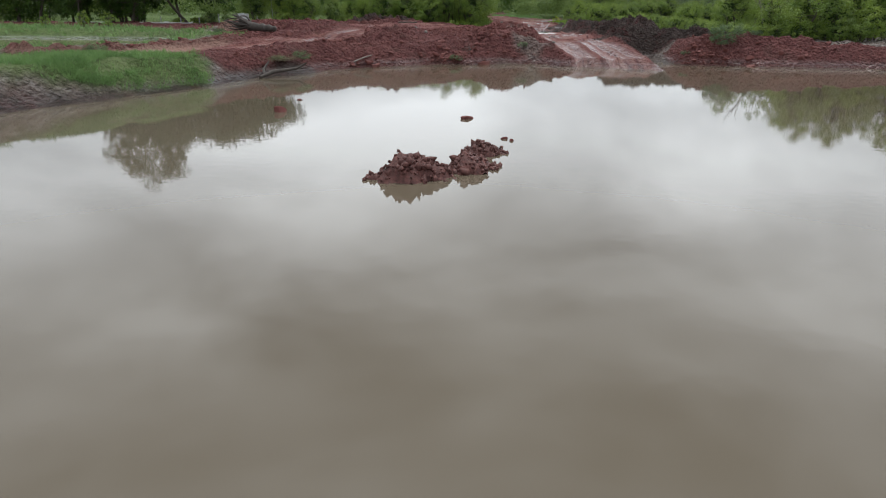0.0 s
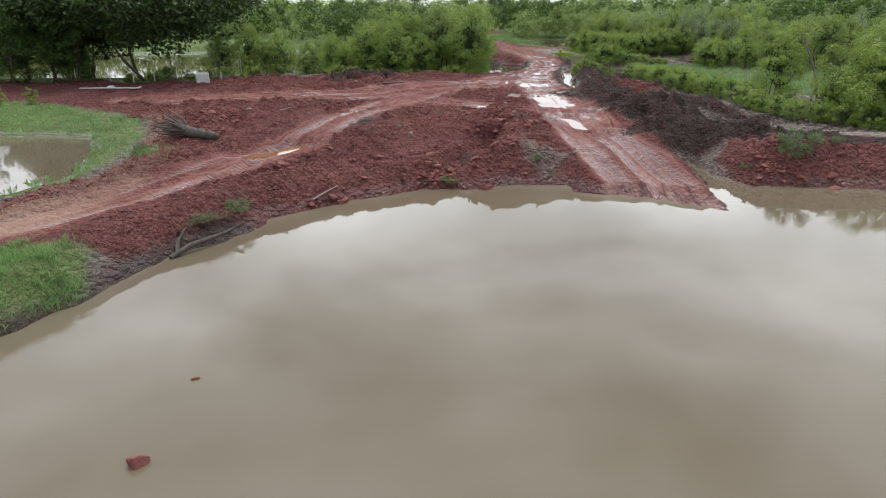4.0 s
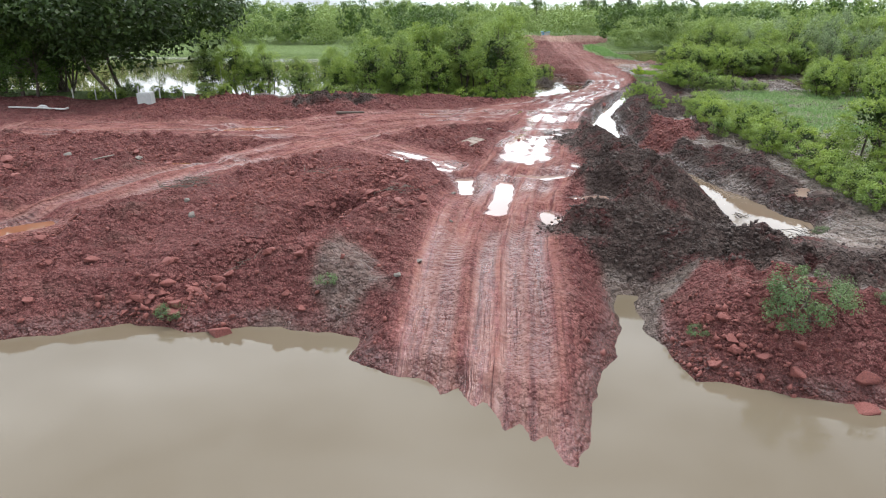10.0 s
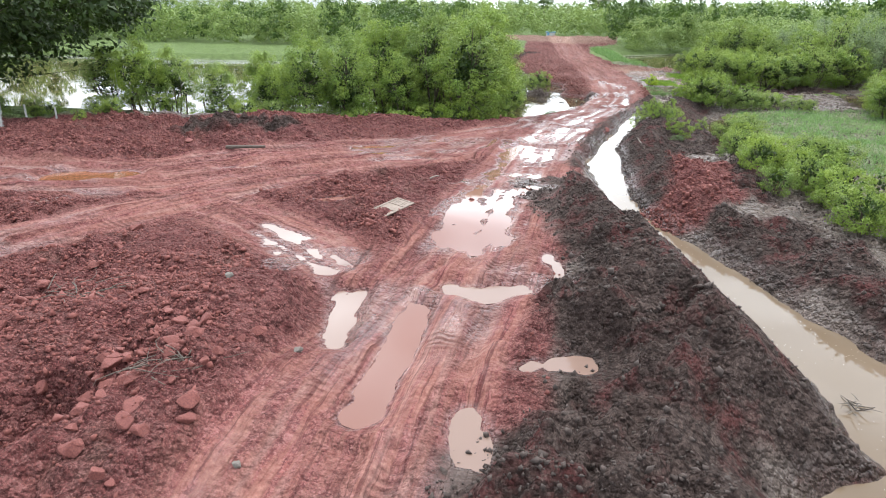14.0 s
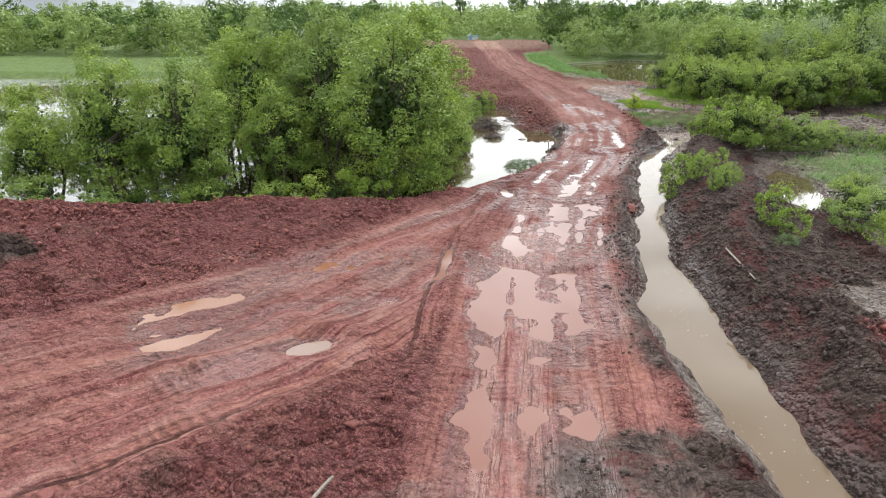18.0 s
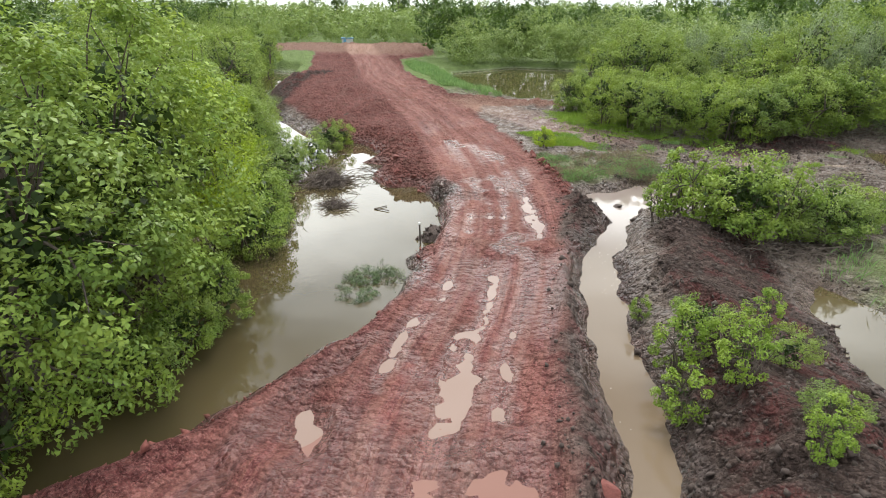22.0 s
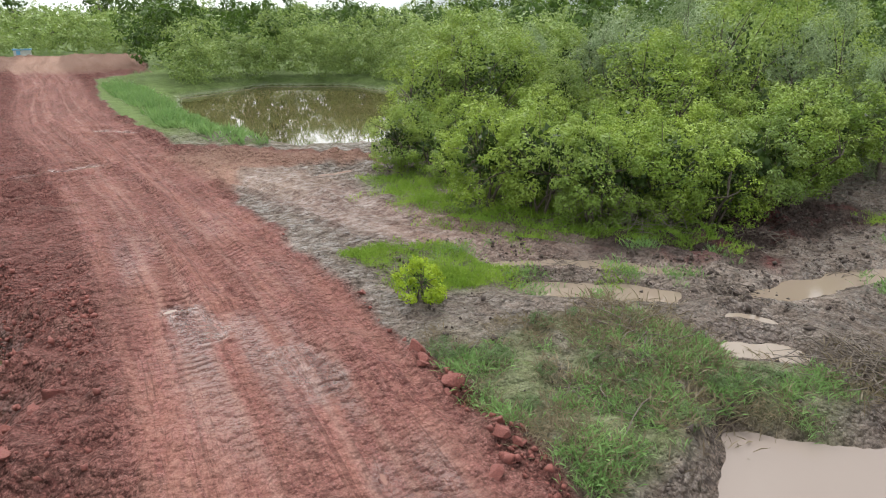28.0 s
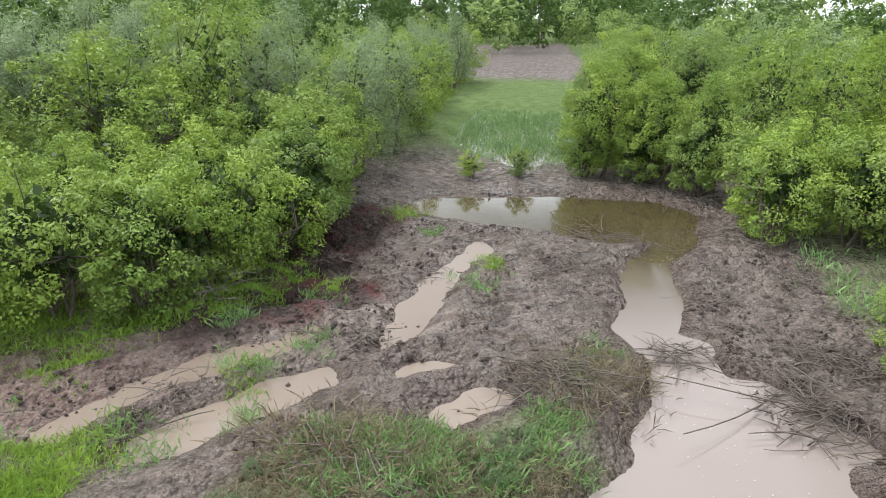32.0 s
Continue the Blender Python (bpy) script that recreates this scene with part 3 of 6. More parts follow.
WATERS = [(MAIN_POND, 0.0, 0.75), (LEFT_POND, 0.0, 0.8), (DITCH_LEFT + DITCH_RIGHT, 0.42, 0.9), (SWAMP, 0.42, 0.25), (FAR_POND, 0.5, 0.5), (SIDE_POND, 1.05, 0.35), (LAKE, 0.0, 0.4), (WET_MEADOW, 0.5, 0.3), (BACK_SWAMP, 0.55, 0.2)]


# path, half width and kind of each puddle
RED_P, PALE_P, RUST_P, CLAY_P = 0, 1, 2, 3
PUDDLES = [([(4.6, 62.2), (5.2, 63.5), (6.5, 63.6)], 0.42, PALE_P), ([(7.3, 60.9), (8.1, 58.2)], 0.42, PALE_P), ([(9.4, 61.2), (9.6, 58.6), (9.7, 55.4)], 0.36, RED_P),
           ([(10.1, 62.0), (11.0, 61.7), (12.2, 62.6), (13.3, 63.2)], 0.36, PALE_P), ([(12.9, 57.8), (13.9, 58.2)], 0.36, PALE_P), ([(11.8, 55.8), (12.2, 54.4)], 0.25, PALE_P), ([(13.2, 63.6), (12.8, 65.4)], 0.18, PALE_P),
           ([(-9.6, 68.9), (-7.4, 69.9)], 0.85, RUST_P), ([(-7.6, 65.5), (-6.8, 65.8)], 0.25, PALE_P), ([(-6.2, 66.4), (-5.4, 67)], 0.14, PALE_P), ([(-3.2, 72.4), (-2.2, 72.8)], 0.2, RUST_P),
           ([(7.9, 68.4), (8.4, 70.6), (8.6, 72)], 0.2, RED_P), ([(11.4, 74.0), (12.4, 73.9)], 0.24, RED_P), ([(7.7, 74.1), (8.2, 73.8)], 0.22, RED_P), ([(8.4, 84.1), (8.6, 83.4)], 0.18, PALE_P),
           ([(8.5, 85.9), (8.9, 84.9)], 0.32, RED_P), ([(13.1, 88.2), (12.8, 86)], 0.2, RUST_P), ([(3.1, 69.2), (3.9, 69.8)], 0.28, RED_P), ([(4.6, 79.1), (5.2, 79.3)], 0.26, PALE_P), ([(9.3, 94.5), (9.7, 95)], 0.26, PALE_P), ([(9.6, 95), (9.6, 94)], 0.26, RED_P),
           ([(14.7, 104.2), (15.6, 103.4)], 0.28, PALE_P), ([(15.1, 104.8), (15.5, 105.6)], 0.24, RUST_P), ([(14.0, 122.3), (14.7, 120.4)], 0.36, PALE_P), ([(16.1, 118.7), (16.4, 117.6)], 0.3, RED_P),
           ([(10.8, 138.9), (12.1, 139.6)], 0.24, PALE_P), ([(7.1, 141), (8.1, 141.3)], 0.28, PALE_P), ([(21, 133.9), (22.2, 134.2)], 0.32, PALE_P), ([(12.3, 148.6), (14, 147)], 0.32, PALE_P), ([(8.8, 138.6), (9.6, 138.8)], 0.16, PALE_P),
           ([(23.2, 121.7), (25.4, 120.5), (27.2, 119)], 0.58, CLAY_P), ([(22.8, 120), (24.8, 118.9), (26, 117.8)], 0.42, CLAY_P), ([(34.9, 116.5), (31.9, 117), (29.9, 117.25), (28, 117.3), (26.8, 116.8)], 0.4, CLAY_P), ([(26.4, 115.9), (25, 115.4)], 0.62, CLAY_P), ([(25.1, 115.2), (25.6, 114.6)], 0.42, CLAY_P),
           ([(-7.7, 49.4), (-9.6, 46.6)], 0.6, RUST_P), ([(-8.6, 58.6), (-7.4, 59)], 0.3, RUST_P), ([(-7.6, 59.6), (-6.4, 60)], 0.26, PALE_P), ([(23.4, 62), (24, 63.6)], 0.25, PALE_P)]
# path, half width, kind and share of cover of each flooded stretch of ruts
FILMS = [([(9.95, 66.4), (10.0, 71), (10.1, 75.6)], 1.35, RED_P, 0.24), ([(10.1, 76.2), (10.6, 81.6)], 1.5, RED_P, -0.06), ([(10.4, 82), (10.8, 86.4)], 1.7, RED_P, 0.22), ([(11.0, 87.2), (11.9, 92.6)], 1.6, RED_P, -0.14),
         ([(2.6, 64.9), (5.8, 62.7)], 0.8, PALE_P, -0.09), ([(1.6, 79.4), (4.6, 83.6)], 1.3, RUST_P, -0.2), ([(4.8, 82), (7.4, 85.8)], 1.3, RED_P, -0.26), ([(0.6, 84.6), (4.4, 84.4)], 0.5, RED_P, 0.16), ([(12.2, 95.6), (13.8, 102)], 1.5, PALE_P, -0.34), ([(15.2, 106.6), (15.6, 112.6)], 1.5, PALE_P, -0.56), ([(15.6, 113), (15, 120)], 1.5, RED_P, -0.95)]
MIRE = [(23.5, 120.5), (26.5, 118), (29, 118.2), (33, 117.8), (36.6, 117), (38.5, 120), (36, 122), (30, 122)]
PLOUGHED = [(92, 114), (92, 133), (190, 152), (196, 124)]
FAR_YARD = [(-18, 196), (18, 190), (20, 240), (-18, 244)]
FORK = [(15.5, 141), (17.5, 133), (19, 131), (24.5, 133.4), (24.5, 137), (19, 140)]
GREY_SHORE = [[(3.4, 43.6), (5.8, 44.4), (5.4, 45.6), (4.0, 45.9), (3.0, 44.9)], [(5.8, 45.6), (7.6, 46.9), (6.2, 49), (4.8, 48.8), (4.9, 47.1)]]
SAND = [(-20.8, 60), (-20.6, 57), (-18.2, 52), (-17.2, 46), (-16.9, 40), (-18.2, 37), (-22, 33), (-18, 31), (-15.6, 34), (-13.8, 37), (-13.4, 41), (-14.5, 47), (-16, 53), (-17, 58)]


def base_height(x, y):
    top, low = np.zeros(x.shape), np.zeros(x.shape)
    for px, py, pz in HEIGHTS:
        w = 1 / ((x - px) ** 2 + (y - py) ** 2 + 4.0) ** 1.5
        top, low = top + w * pz, low + w
    far = smooth(np.hypot(x - 5, y - 90), 90, 220)
    return (top / low) * (1 - far) + 0.9 * far


def film_level(x, y):
    """The surface of the slurry that fills the ruts of the road."""
    return base_height(x, y) - 0.03


def land(x, y, levels=()):
    """Height, soil (red, dark, grass), wear (pale, tread, wet) and lane (along, across)."""
    wx, wy = x + 0.26 * fbm(x, y, 1.7, 4, 5), y + 0.26 * fbm(x, y, 1.7, 4, 9)
    h = base_height(x, y)
    h = h + 0.16 * fbm(x, y, 6, 3, 21)
    rough = np.ones(x.shape)
    for pts, up, wide in RIDGES:
        d = to_line(wx, wy, pts)[0]
        h = h + up * np.exp(-((d / wide) ** 2)) * (1 + 0.35 * vnoise(x, y, 1.6, 31))
    h = h - 0.95 * np.exp(-((to_line(wx, wy, GULLY)[0] / 1.0) ** 4))
    red = np.maximum.reduce([1 - smooth(to_poly(wx, wy, p), -0.15, 0.25) for p in (CLEARING, ROAD_EDGE, RIGHT_BANK, BANK_RED)])
    red = red * (1 - 0.7 * (1 - smooth(np.minimum(to_poly(wx, wy, GREY_SHORE[0]), to_poly(wx, wy, GREY_SHORE[1])), -0.4, 0.3)) * smooth(fbm(x, y, 1.4, 2, 66), -0.5, 0.2))
    red = np.maximum(red, 0.3 * (1 - smooth(to_line(wx, wy, LANE_EAST)[0], 1.0, 2.6)) * smooth(y, 119, 124))
    dark = np.zeros(x.shape)
    for pts, wide in DARK_LINES:
        dark = np.maximum(dark, 1 - smooth(to_line(wx, wy, pts)[0], wide - 0.5, wide + 0.3))
    grass = np.maximum.reduce([1 - smooth(to_poly(wx, wy, p), -0.3, 0.5) for p in (MEADOW, *GRASS_SPOTS)])
    outside = smooth(np.maximum.reduce([np.abs(x - 14) - 30, y - 138, 24 - y]), 0, 12) * (1 - red)
    grass = np.maximum(grass * (1 - red) * (0.1 + 0.5 * smooth(fbm(x, y, 1.6, 3, 88), -0.5, 0.3)), outside)
    grass = np.maximum(grass, (0.62 + 0.25 * vnoise(x, y, 3.0, 91)) * (1 - smooth(to_poly(wx, wy, MEADOW), -1.5, 0.3)) * (1 - red) * (1 - dark))
    bank = np.maximum(1 - smooth(to_poly(wx, wy, GRASS_SPOTS[3]), -0.5, 0.3), 1 - smooth(to_poly(wx, wy, GRASS_SPOTS[4]), -0.5, 0.3))
    grass = np.maximum(grass, 0.9 * bank) * smooth(to_poly(wx, wy, PLOUGHED), 0, 2)
    pale, tread, wet, along, across = (np.zeros(x.shape) for _ in range(5))
    road_d = to_line(x, y, ROAD)[0]
    for pts, ruts, wide in ((ROAD, (-1.75, -1.0, 1.05, 1.75, -0.1), 2.2), (LANE_WEST, (-0.8, 0.8), 1.3), (LANE_BRANCH, (-0.8, 0.8), 1.2), (LANE_CROSS, (-1.0, 0.9, -2.4, 2.2), 2.6), (LANE_EAST, (-0.85, 0.85), 1.2), (LANE_RIGHT, (-0.8, 0.8), 1.2)):
        d, a, s = to_line(x, y, pts)
        s2 = s + 0.22 * vnoise(x, y, 6, 77)
        on = 1 - smooth(d, wide, wide + 0.8)
        h = h * (1 - 0.6 * on) + base_height(x, y) * 0.6 * on
        track = on if pts is ROAD else 0.85 * on * smooth(road_d, 2.0, 3.2)
        pale = np.maximum(pale, track * (1 - 0.3 * smooth(y, 86, 96)) * (0.6 + 0.4 * smooth(vnoise(s2 * 6, a * 0.5, 3, 41), -0.3, 0.5)))
        mine = on if pts is ROAD else on * smooth(road_d, 4.0, 5.0)
        for r in ruts:
            g = np.exp(-(((s2 - r) / 0.34) ** 4))
            deep = 0.11 * (0.6 + 0.6 * vnoise(x, y, 2.5, 55 + int(9 * r)))
            h = h - deep * g * on + 0.06 * np.exp(-(((np.abs(s2 - r) - 0.5) / 0.13) ** 2)) * on
            tread = np.maximum(tread, g * mine * (0.9 < abs(r) < 1.1 or pts is not ROAD))
            wet = np.maximum(wet, 0.8 * g * on * smooth(vnoise(x, y, 3.0, 61), -0.3, 0.5) * smooth(y, 134, 118))
        h = h + on * (0.13 * vnoise(s2, 0.06 * a, 0.44, 141) + 0.09 * np.abs(vnoise(s2, 0.10 * a, 0.34, 142)))
        rough = np.minimum(rough, 1 - 0.84 * on)
        inside = d < wide + 1.2
        if pts is not ROAD:
            inside &= road_d > 3.4
        along, across = np.where(inside, a, along), np.where(inside, s, across)
    flat = smooth(x, 22.5, 25) * smooth(y, 103, 106) * smooth(y, 121, 118)
    rough = rough * (1 - 0.62 * flat)
    c = 0.16 * vnoise(x, y, 1.2, 101) + 0.22 * np.abs(vnoise(x, y, 0.7, 102)) + 0.2 * vnoise(x, y, 0.42, 103) + 0.13 * np.abs(vnoise(x, y, 0.3, 105))
    churn = 0.45 + 0.75 * smooth(vnoise(x, y, 5, 104), -0.6, 0.5)
    h = h + c * rough * churn * (1 + 0.5 * dark) * (0.6 + 0.4 * np.maximum(red, dark)) * (1 - 0.6 * grass) + rough * red * 0.3 * (np.abs(vnoise(x, y, 3.1, 111)) - 0.3) * (1 - 0.5 * dark)
    mire = 1 - smooth(to_poly(wx, wy, MIRE), -0.6, 0.8)
    h = h + mire * (0.24 * np.abs(vnoise(x, y, 0.8, 121)) + 0.16 * np.abs(vnoise(x, y, 0.45, 122)) - 0.16)
    for pts, level, steep in WATERS:
        d = to_poly(wx, wy, pts)
        h = np.minimum(h, level + np.where(d > 0, steep * d, 0.35 * d) + 0.02)
        h = np.maximum(h, level - 1.2 - 99 * (d > 0))
        wet = np.maximum(wet, np.maximum(1 - smooth(d, 0.1, 0.7), 0.7 * flat * (1 - smooth(d, 0.2, 2.4)) * smooth(vnoise(x, y, 1.1, 131), -0.5, 0.4)))
    sand = np.maximum(0.9 * (1 - smooth(to_poly(wx, wy, SAND), -0.5, 0.8)) * (0.7 + 0.3 * vnoise(x, y, 2.0, 171)), 0.8 * (1 - smooth(to_poly(wx, wy, FAR_YARD), -4, 6)))
    sand = np.maximum(sand, 0.75 * (1 - smooth(to_poly(wx, wy, FORK), -1.0, 1.5)))
    sand = np.maximum(sand, 0.12 * red * smooth(y, 98, 114) * (1 - dark))
    for (pts, wide, _, cover), level in zip([(*p, None) for p in PUDDLES] + FILMS, list(levels) + [0.0] * len(FILMS) if len(levels) else []):
        p = np.array(pts)
        (ax, ay), (bx, by) = p.min(0) - 3.0, p.max(0) + 3.0
        near = (x > ax) & (x < bx) & (y > ay) & (y < by)
        if not near.any():
            continue
        px, py, pa, ps = x[near], y[near], along[near], across[near]
        ruts = 0.75 * vnoise(ps + 0.1 * vnoise(px, py, 1.5, 95), 0.05 * pa, 0.46, 92) + 0.5 * vnoise(ps, 0.09 * pa, 0.26, 93)
        prof = np.where((ps != 0) & (px < 20), ruts, 0.0) + 0.36 * fbm(px, py, 0.9, 3, 12) + 0.26 * fbm(px, py, 0.36, 2, 13)
        jag = np.maximum(min(0.26, 0.55 * wide) * fbm(px, py, 0.9, 4, 8), -0.12)
        d = to_line(px, py, pts)[0] - wide * 1.2 + jag
        if cover is None:
            aim = level + 0.004 + np.where(d > 0, 0.42 * d, np.maximum(0.2 * d, -0.05)) + 0.042 * prof
            h[near] += (aim - h[near]) * (1 - smooth(d, 0.45, 1.2))
        else:
            level = film_level(px, py)
            aim = level + 0.075 * (prof - cover) + 0.22 * np.maximum(d + 0.35, 0)
            h[near] += (aim - h[near]) * (1 - smooth(d, 0.1, 0.9))
        shore = h[near] - level
        wet[near] = np.maximum(wet[near], (1 - smooth(d, 0.1, 0.6)) * (1 - smooth(shore, 0.0, 0.06)))
        rough[near] = np.minimum(rough[near], smooth(d, 0, 0.8))
    return h, red, dark, grass, pale, tread, wet, along, across, sand


def stretch(lo, hi, step, out_lo, out_hi):
    """Even steps from lo to hi, growing outwards to the far ends."""
    mid = list(np.arange(lo, hi + step / 2, step))
    left, right, s = [], [], step
    while (left[-1] if left else lo) > out_lo:
        s *= 1.09
        left.append((left[-1] if left else lo) - s)
    s = step
    while (right[-1] if right else hi) < out_hi:
        s *= 1.09
        right.append((right[-1] if right else hi) + s)
    return np.array(left[::-1] + mid + right)


def sheet(name, xs, ys, z, mat):
    gx, gy = np.meshgrid(xs, ys)
    nx, ny = len(xs), len(ys)
    mesh = bpy.data.meshes.new(name)
    co = np.stack([gx.ravel(), gy.ravel(), z.ravel()], 1).astype(np.float32)
    i = (np.arange(ny - 1)[:, None] * nx + np.arange(nx - 1)[None]).ravel()
    quads = np.stack([i, i + 1, i + 1 + nx, i + nx], 1).astype(np.int32)
    mesh.vertices.add(len(co))
    mesh.vertices.foreach_set("co", co.ravel())
    mesh.loops.add(quads.size)
    mesh.loops.foreach_set("vertex_index", quads.ravel())
    mesh.polygons.add(len(quads))
    mesh.polygons.foreach_set("loop_start", np.arange(0, quads.size, 4, dtype=np.int32))
    mesh.update(calc_edges=True)
    mesh.shade_smooth()
    mesh.materials.append(mat)
    return mesh


def paint(mesh, name, a, b, c):
    layer = mesh.attributes.new(name, "FLOAT_COLOR", "POINT")
    layer.data.foreach_set("color", np.stack([a.ravel(), b.ravel(), c.ravel(), np.ones(a.size)], 1).astype(np.float32).ravel())


def ribbon(pts, wide):
    """The outline of a strip along a line, with round ends."""
    p = np.array(curve_points(pts, 0.3))
    t = np.gradient(p, axis=0)
    t /= np.linalg.norm(t, axis=1, keepdims=True)
    nrm = np.stack([-t[:, 1], t[:, 0]], 1)
    ends = [p[-1] + wide * (math.cos(a) * nrm[-1] + math.sin(a) * t[-1]) for a in np.linspace(0.4, 2.74, 5)]
    start = [p[0] + wide * (-math.cos(a) * nrm[0] - math.sin(a) * t[0]) for a in np.linspace(0.4, 2.74, 5)]
    return [tuple(q) for q in (*(p + wide * nrm), *ends, *(p - wide * nrm)[::-1], *start)]


XS, YS = stretch(-22, 34, 0.14, -1900, 1900), np.concatenate([stretch(36, 126, 0.14, -900, 126), np.arange(126.2, 150, 0.25), stretch(150, 196, 0.5, 150, 2600)])
GX, GY = np.meshgrid(XS, YS)
LEVELS = []
for pts, wide, _ in PUDDLES:
    q, edge = np.array(curve_points(pts, 0.4)), np.array(ribbon(pts, wide * 1.2 + 0.5))
    mid = float(np.percentile(land(q[:, 0], q[:, 1])[0], 18)) - 0.06
    LEVELS.append(max(mid - 0.16, min(mid, float(np.percentile(land(edge[:, 0], edge[:, 1])[0], 12)) - 0.03)))
G = land(GX, GY, LEVELS)
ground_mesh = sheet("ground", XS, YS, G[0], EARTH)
paint(ground_mesh, "soil", G[1], G[2], G[3])
paint(ground_mesh, "wear", G[4], G[5], G[6])
paint(ground_mesh, "lane", G[7], G[8], G[9])
ground = tagged(new("ground", ground_mesh), "churned red earth with dark mud banks and grass", "ground", kind="structure")


def height_at(x, y):
    i, j = np.clip(np.searchsorted(XS, x) - 1, 0, len(XS) - 2), np.clip(np.searchsorted(YS, y) - 1, 0, len(YS) - 2)
    u, v = (x - XS[i]) / (XS[i + 1] - XS[i]), (y - YS[j]) / (YS[j + 1] - YS[j])
    z = G[0]
    return float((z[j, i] * (1 - u) + z[j, i + 1] * u) * (1 - v) + (z[j + 1, i] * (1 - u) + z[j + 1, i + 1] * u) * v)


def outline_mesh(name, pts, z, mat):
    bm = bmesh.new()
    bm.faces.new([bm.verts.new((x, y, z)) for x, y in pts])
    bmesh.ops.triangulate(bm, faces=bm.faces[:])
    bmesh.ops.recalc_face_normals(bm, faces=bm.faces[:])
    if bm.faces[0].normal.z < 0:
        bmesh.ops.reverse_faces(bm, faces=bm.faces[:])
    mesh = bpy.data.meshes.new(name)
    bm.to_mesh(mesh)
    bm.free()
    mesh.materials.append(mat)
    return new(name, mesh)


def grown(pts, by):
    """The outline moved outwards, so that the water runs under its banks."""
    p = np.array(pts, float)
    area = np.sum(p[:, 0] * np.roll(p[:, 1], -1) - np.roll(p[:, 0], -1) * p[:, 1])
    t = np.roll(p, -1, 0) - np.roll(p, 1, 0)
    nrm = np.stack([t[:, 1], -t[:, 0]], 1) / np.maximum(np.linalg.norm(t, axis=1), 1e-6)[:, None]
    return [tuple(q) for q in p + nrm * by * (1 if area > 0 else -1)]


POND_SHEET = [p for p in MAIN_POND if not 9.5 < p[0] < 13.2] 
for pts, level, by, mat, label in ((POND_SHEET, 0.0, 1.0, POND, "still muddy brown pond water"), (LEFT_POND, 0.0, 0.9, MARSH, "still brown pond water between shrubs and dirt road"),
                                   (DITCH_LEFT + DITCH_RIGHT, 0.42, 0.6, DITCH, "muddy brown water standing in a dug ditch"), (SWAMP, 0.416, 0.5, MARSH, "shallow dark swamp water"),
                                   (FAR_POND, 0.5, 0.8, MARSH, "olive brown pond water beside the dirt road"), (SIDE_POND, 1.05, 0.8, POND, "small pale fish pond water"),
                                   (WET_MEADOW, 0.5, 0.5, MARSH, "shallow water at the meadow edge"), (BACK_SWAMP, 0.55, 0.5, MARSH, "swamp water with reeds")):
    tagged(outline_mesh("water", grown(pts, by), level, mat), label, "water", kind="structure")
tagged(outline_mesh("water", [(-120, 95), (-61.5, 95), (-61.5, 150), (-120, 150)], 0.0, MARSH), "open pale lake water behind the trees", "water", kind="structure")


PUDDLE_LOOKS = ((PUDDLE, "pink muddy puddle in the wheel ruts"), (PALEPUD, "pale shiny rain puddle on the mud"), (RUSTPUD, "orange rust-coloured puddle on red earth"), (CLAYPUD, "pale grey-brown puddle in the wheel tracks of the mire"))
for (pts, wide, look_no), level in zip(PUDDLES, LEVELS):
    mat, label = PUDDLE_LOOKS[look_no]
    tagged(outline_mesh("puddle", ribbon(pts, wide * 1.2 + 0.14), level, mat), label, "puddle", "puddles", kind="structure")
for pts, wide, look_no, _ in FILMS:
    mat, label = PUDDLE_LOOKS[look_no]
    film = outline_mesh("puddle", ribbon(pts, wide * 1.2), 0.0, mat)
    bm = bmesh.new()
    bm.from_mesh(film.data)
    bmesh.ops.subdivide_edges(bm, edges=[e for e in bm.edges if e.calc_length() > 0.8], cuts=3, use_grid_fill=True)
    bmesh.ops.triangulate(bm, faces=bm.faces[:])
    for v in bm.verts:
        v.co.z = float(film_level(np.array([v.co.x]), np.array([v.co.y]))[0])
    bm.to_mesh(film.data)
    bm.free()
    film.data.shade_smooth()
    tagged(film, label, "puddle", "puddles", kind="structure")


# ---- plants ----
rng = np.random.default_rng(7)


def poly_mesh(name, verts, faces, mat, smooth_it=False):
    """A mesh from an array of corners and an array of faces of one size."""
    verts, faces = np.asarray(verts, np.float32), np.asarray(faces, np.int32)
    mesh = bpy.data.meshes.new(name)
    mesh.vertices.add(len(verts))
    mesh.vertices.foreach_set("co", verts.ravel())
    mesh.loops.add(faces.size)
    mesh.loops.foreach_set("vertex_index", faces.ravel())
    mesh.polygons.add(len(faces))
    mesh.polygons.foreach_set("loop_start", np.arange(0, faces.size, faces.shape[1], dtype=np.int32))
    mesh.update(calc_edges=True)
    if smooth_it:
        mesh.shade_smooth()
    mesh.materials.append(mat)
    return mesh


def leaves_at(centres, outward, size, slim=0.5, spread=0.55):
    """Leaf blades as four-cornered, slightly folded faces."""
    n = len(centres)
    nrm = outward + spread * rng.normal(size=(n, 3))
    nrm /= np.linalg.norm(nrm, axis=1, keepdims=True) + 1e-9
    t = np.cross(nrm, rng.normal(size=(n, 3)))
    t /= np.linalg.norm(t, axis=1, keepdims=True) + 1e-9
    b = np.cross(nrm, t)
    s = (size * rng.uniform(0.65, 1.35, n))[:, None]
    a = centres - t * s * 0.5
    tip = centres + t * s * 0.5 - nrm * s * 0.12
    left, right = centres + b * s * slim * 0.5 + nrm * s * 0.08, centres - b * s * slim * 0.5 + nrm * s * 0.08
    verts = np.stack([a, right, tip, left], 1).reshape(-1, 3)
    faces = np.arange(4 * n).reshape(-1, 4)
    return verts, faces


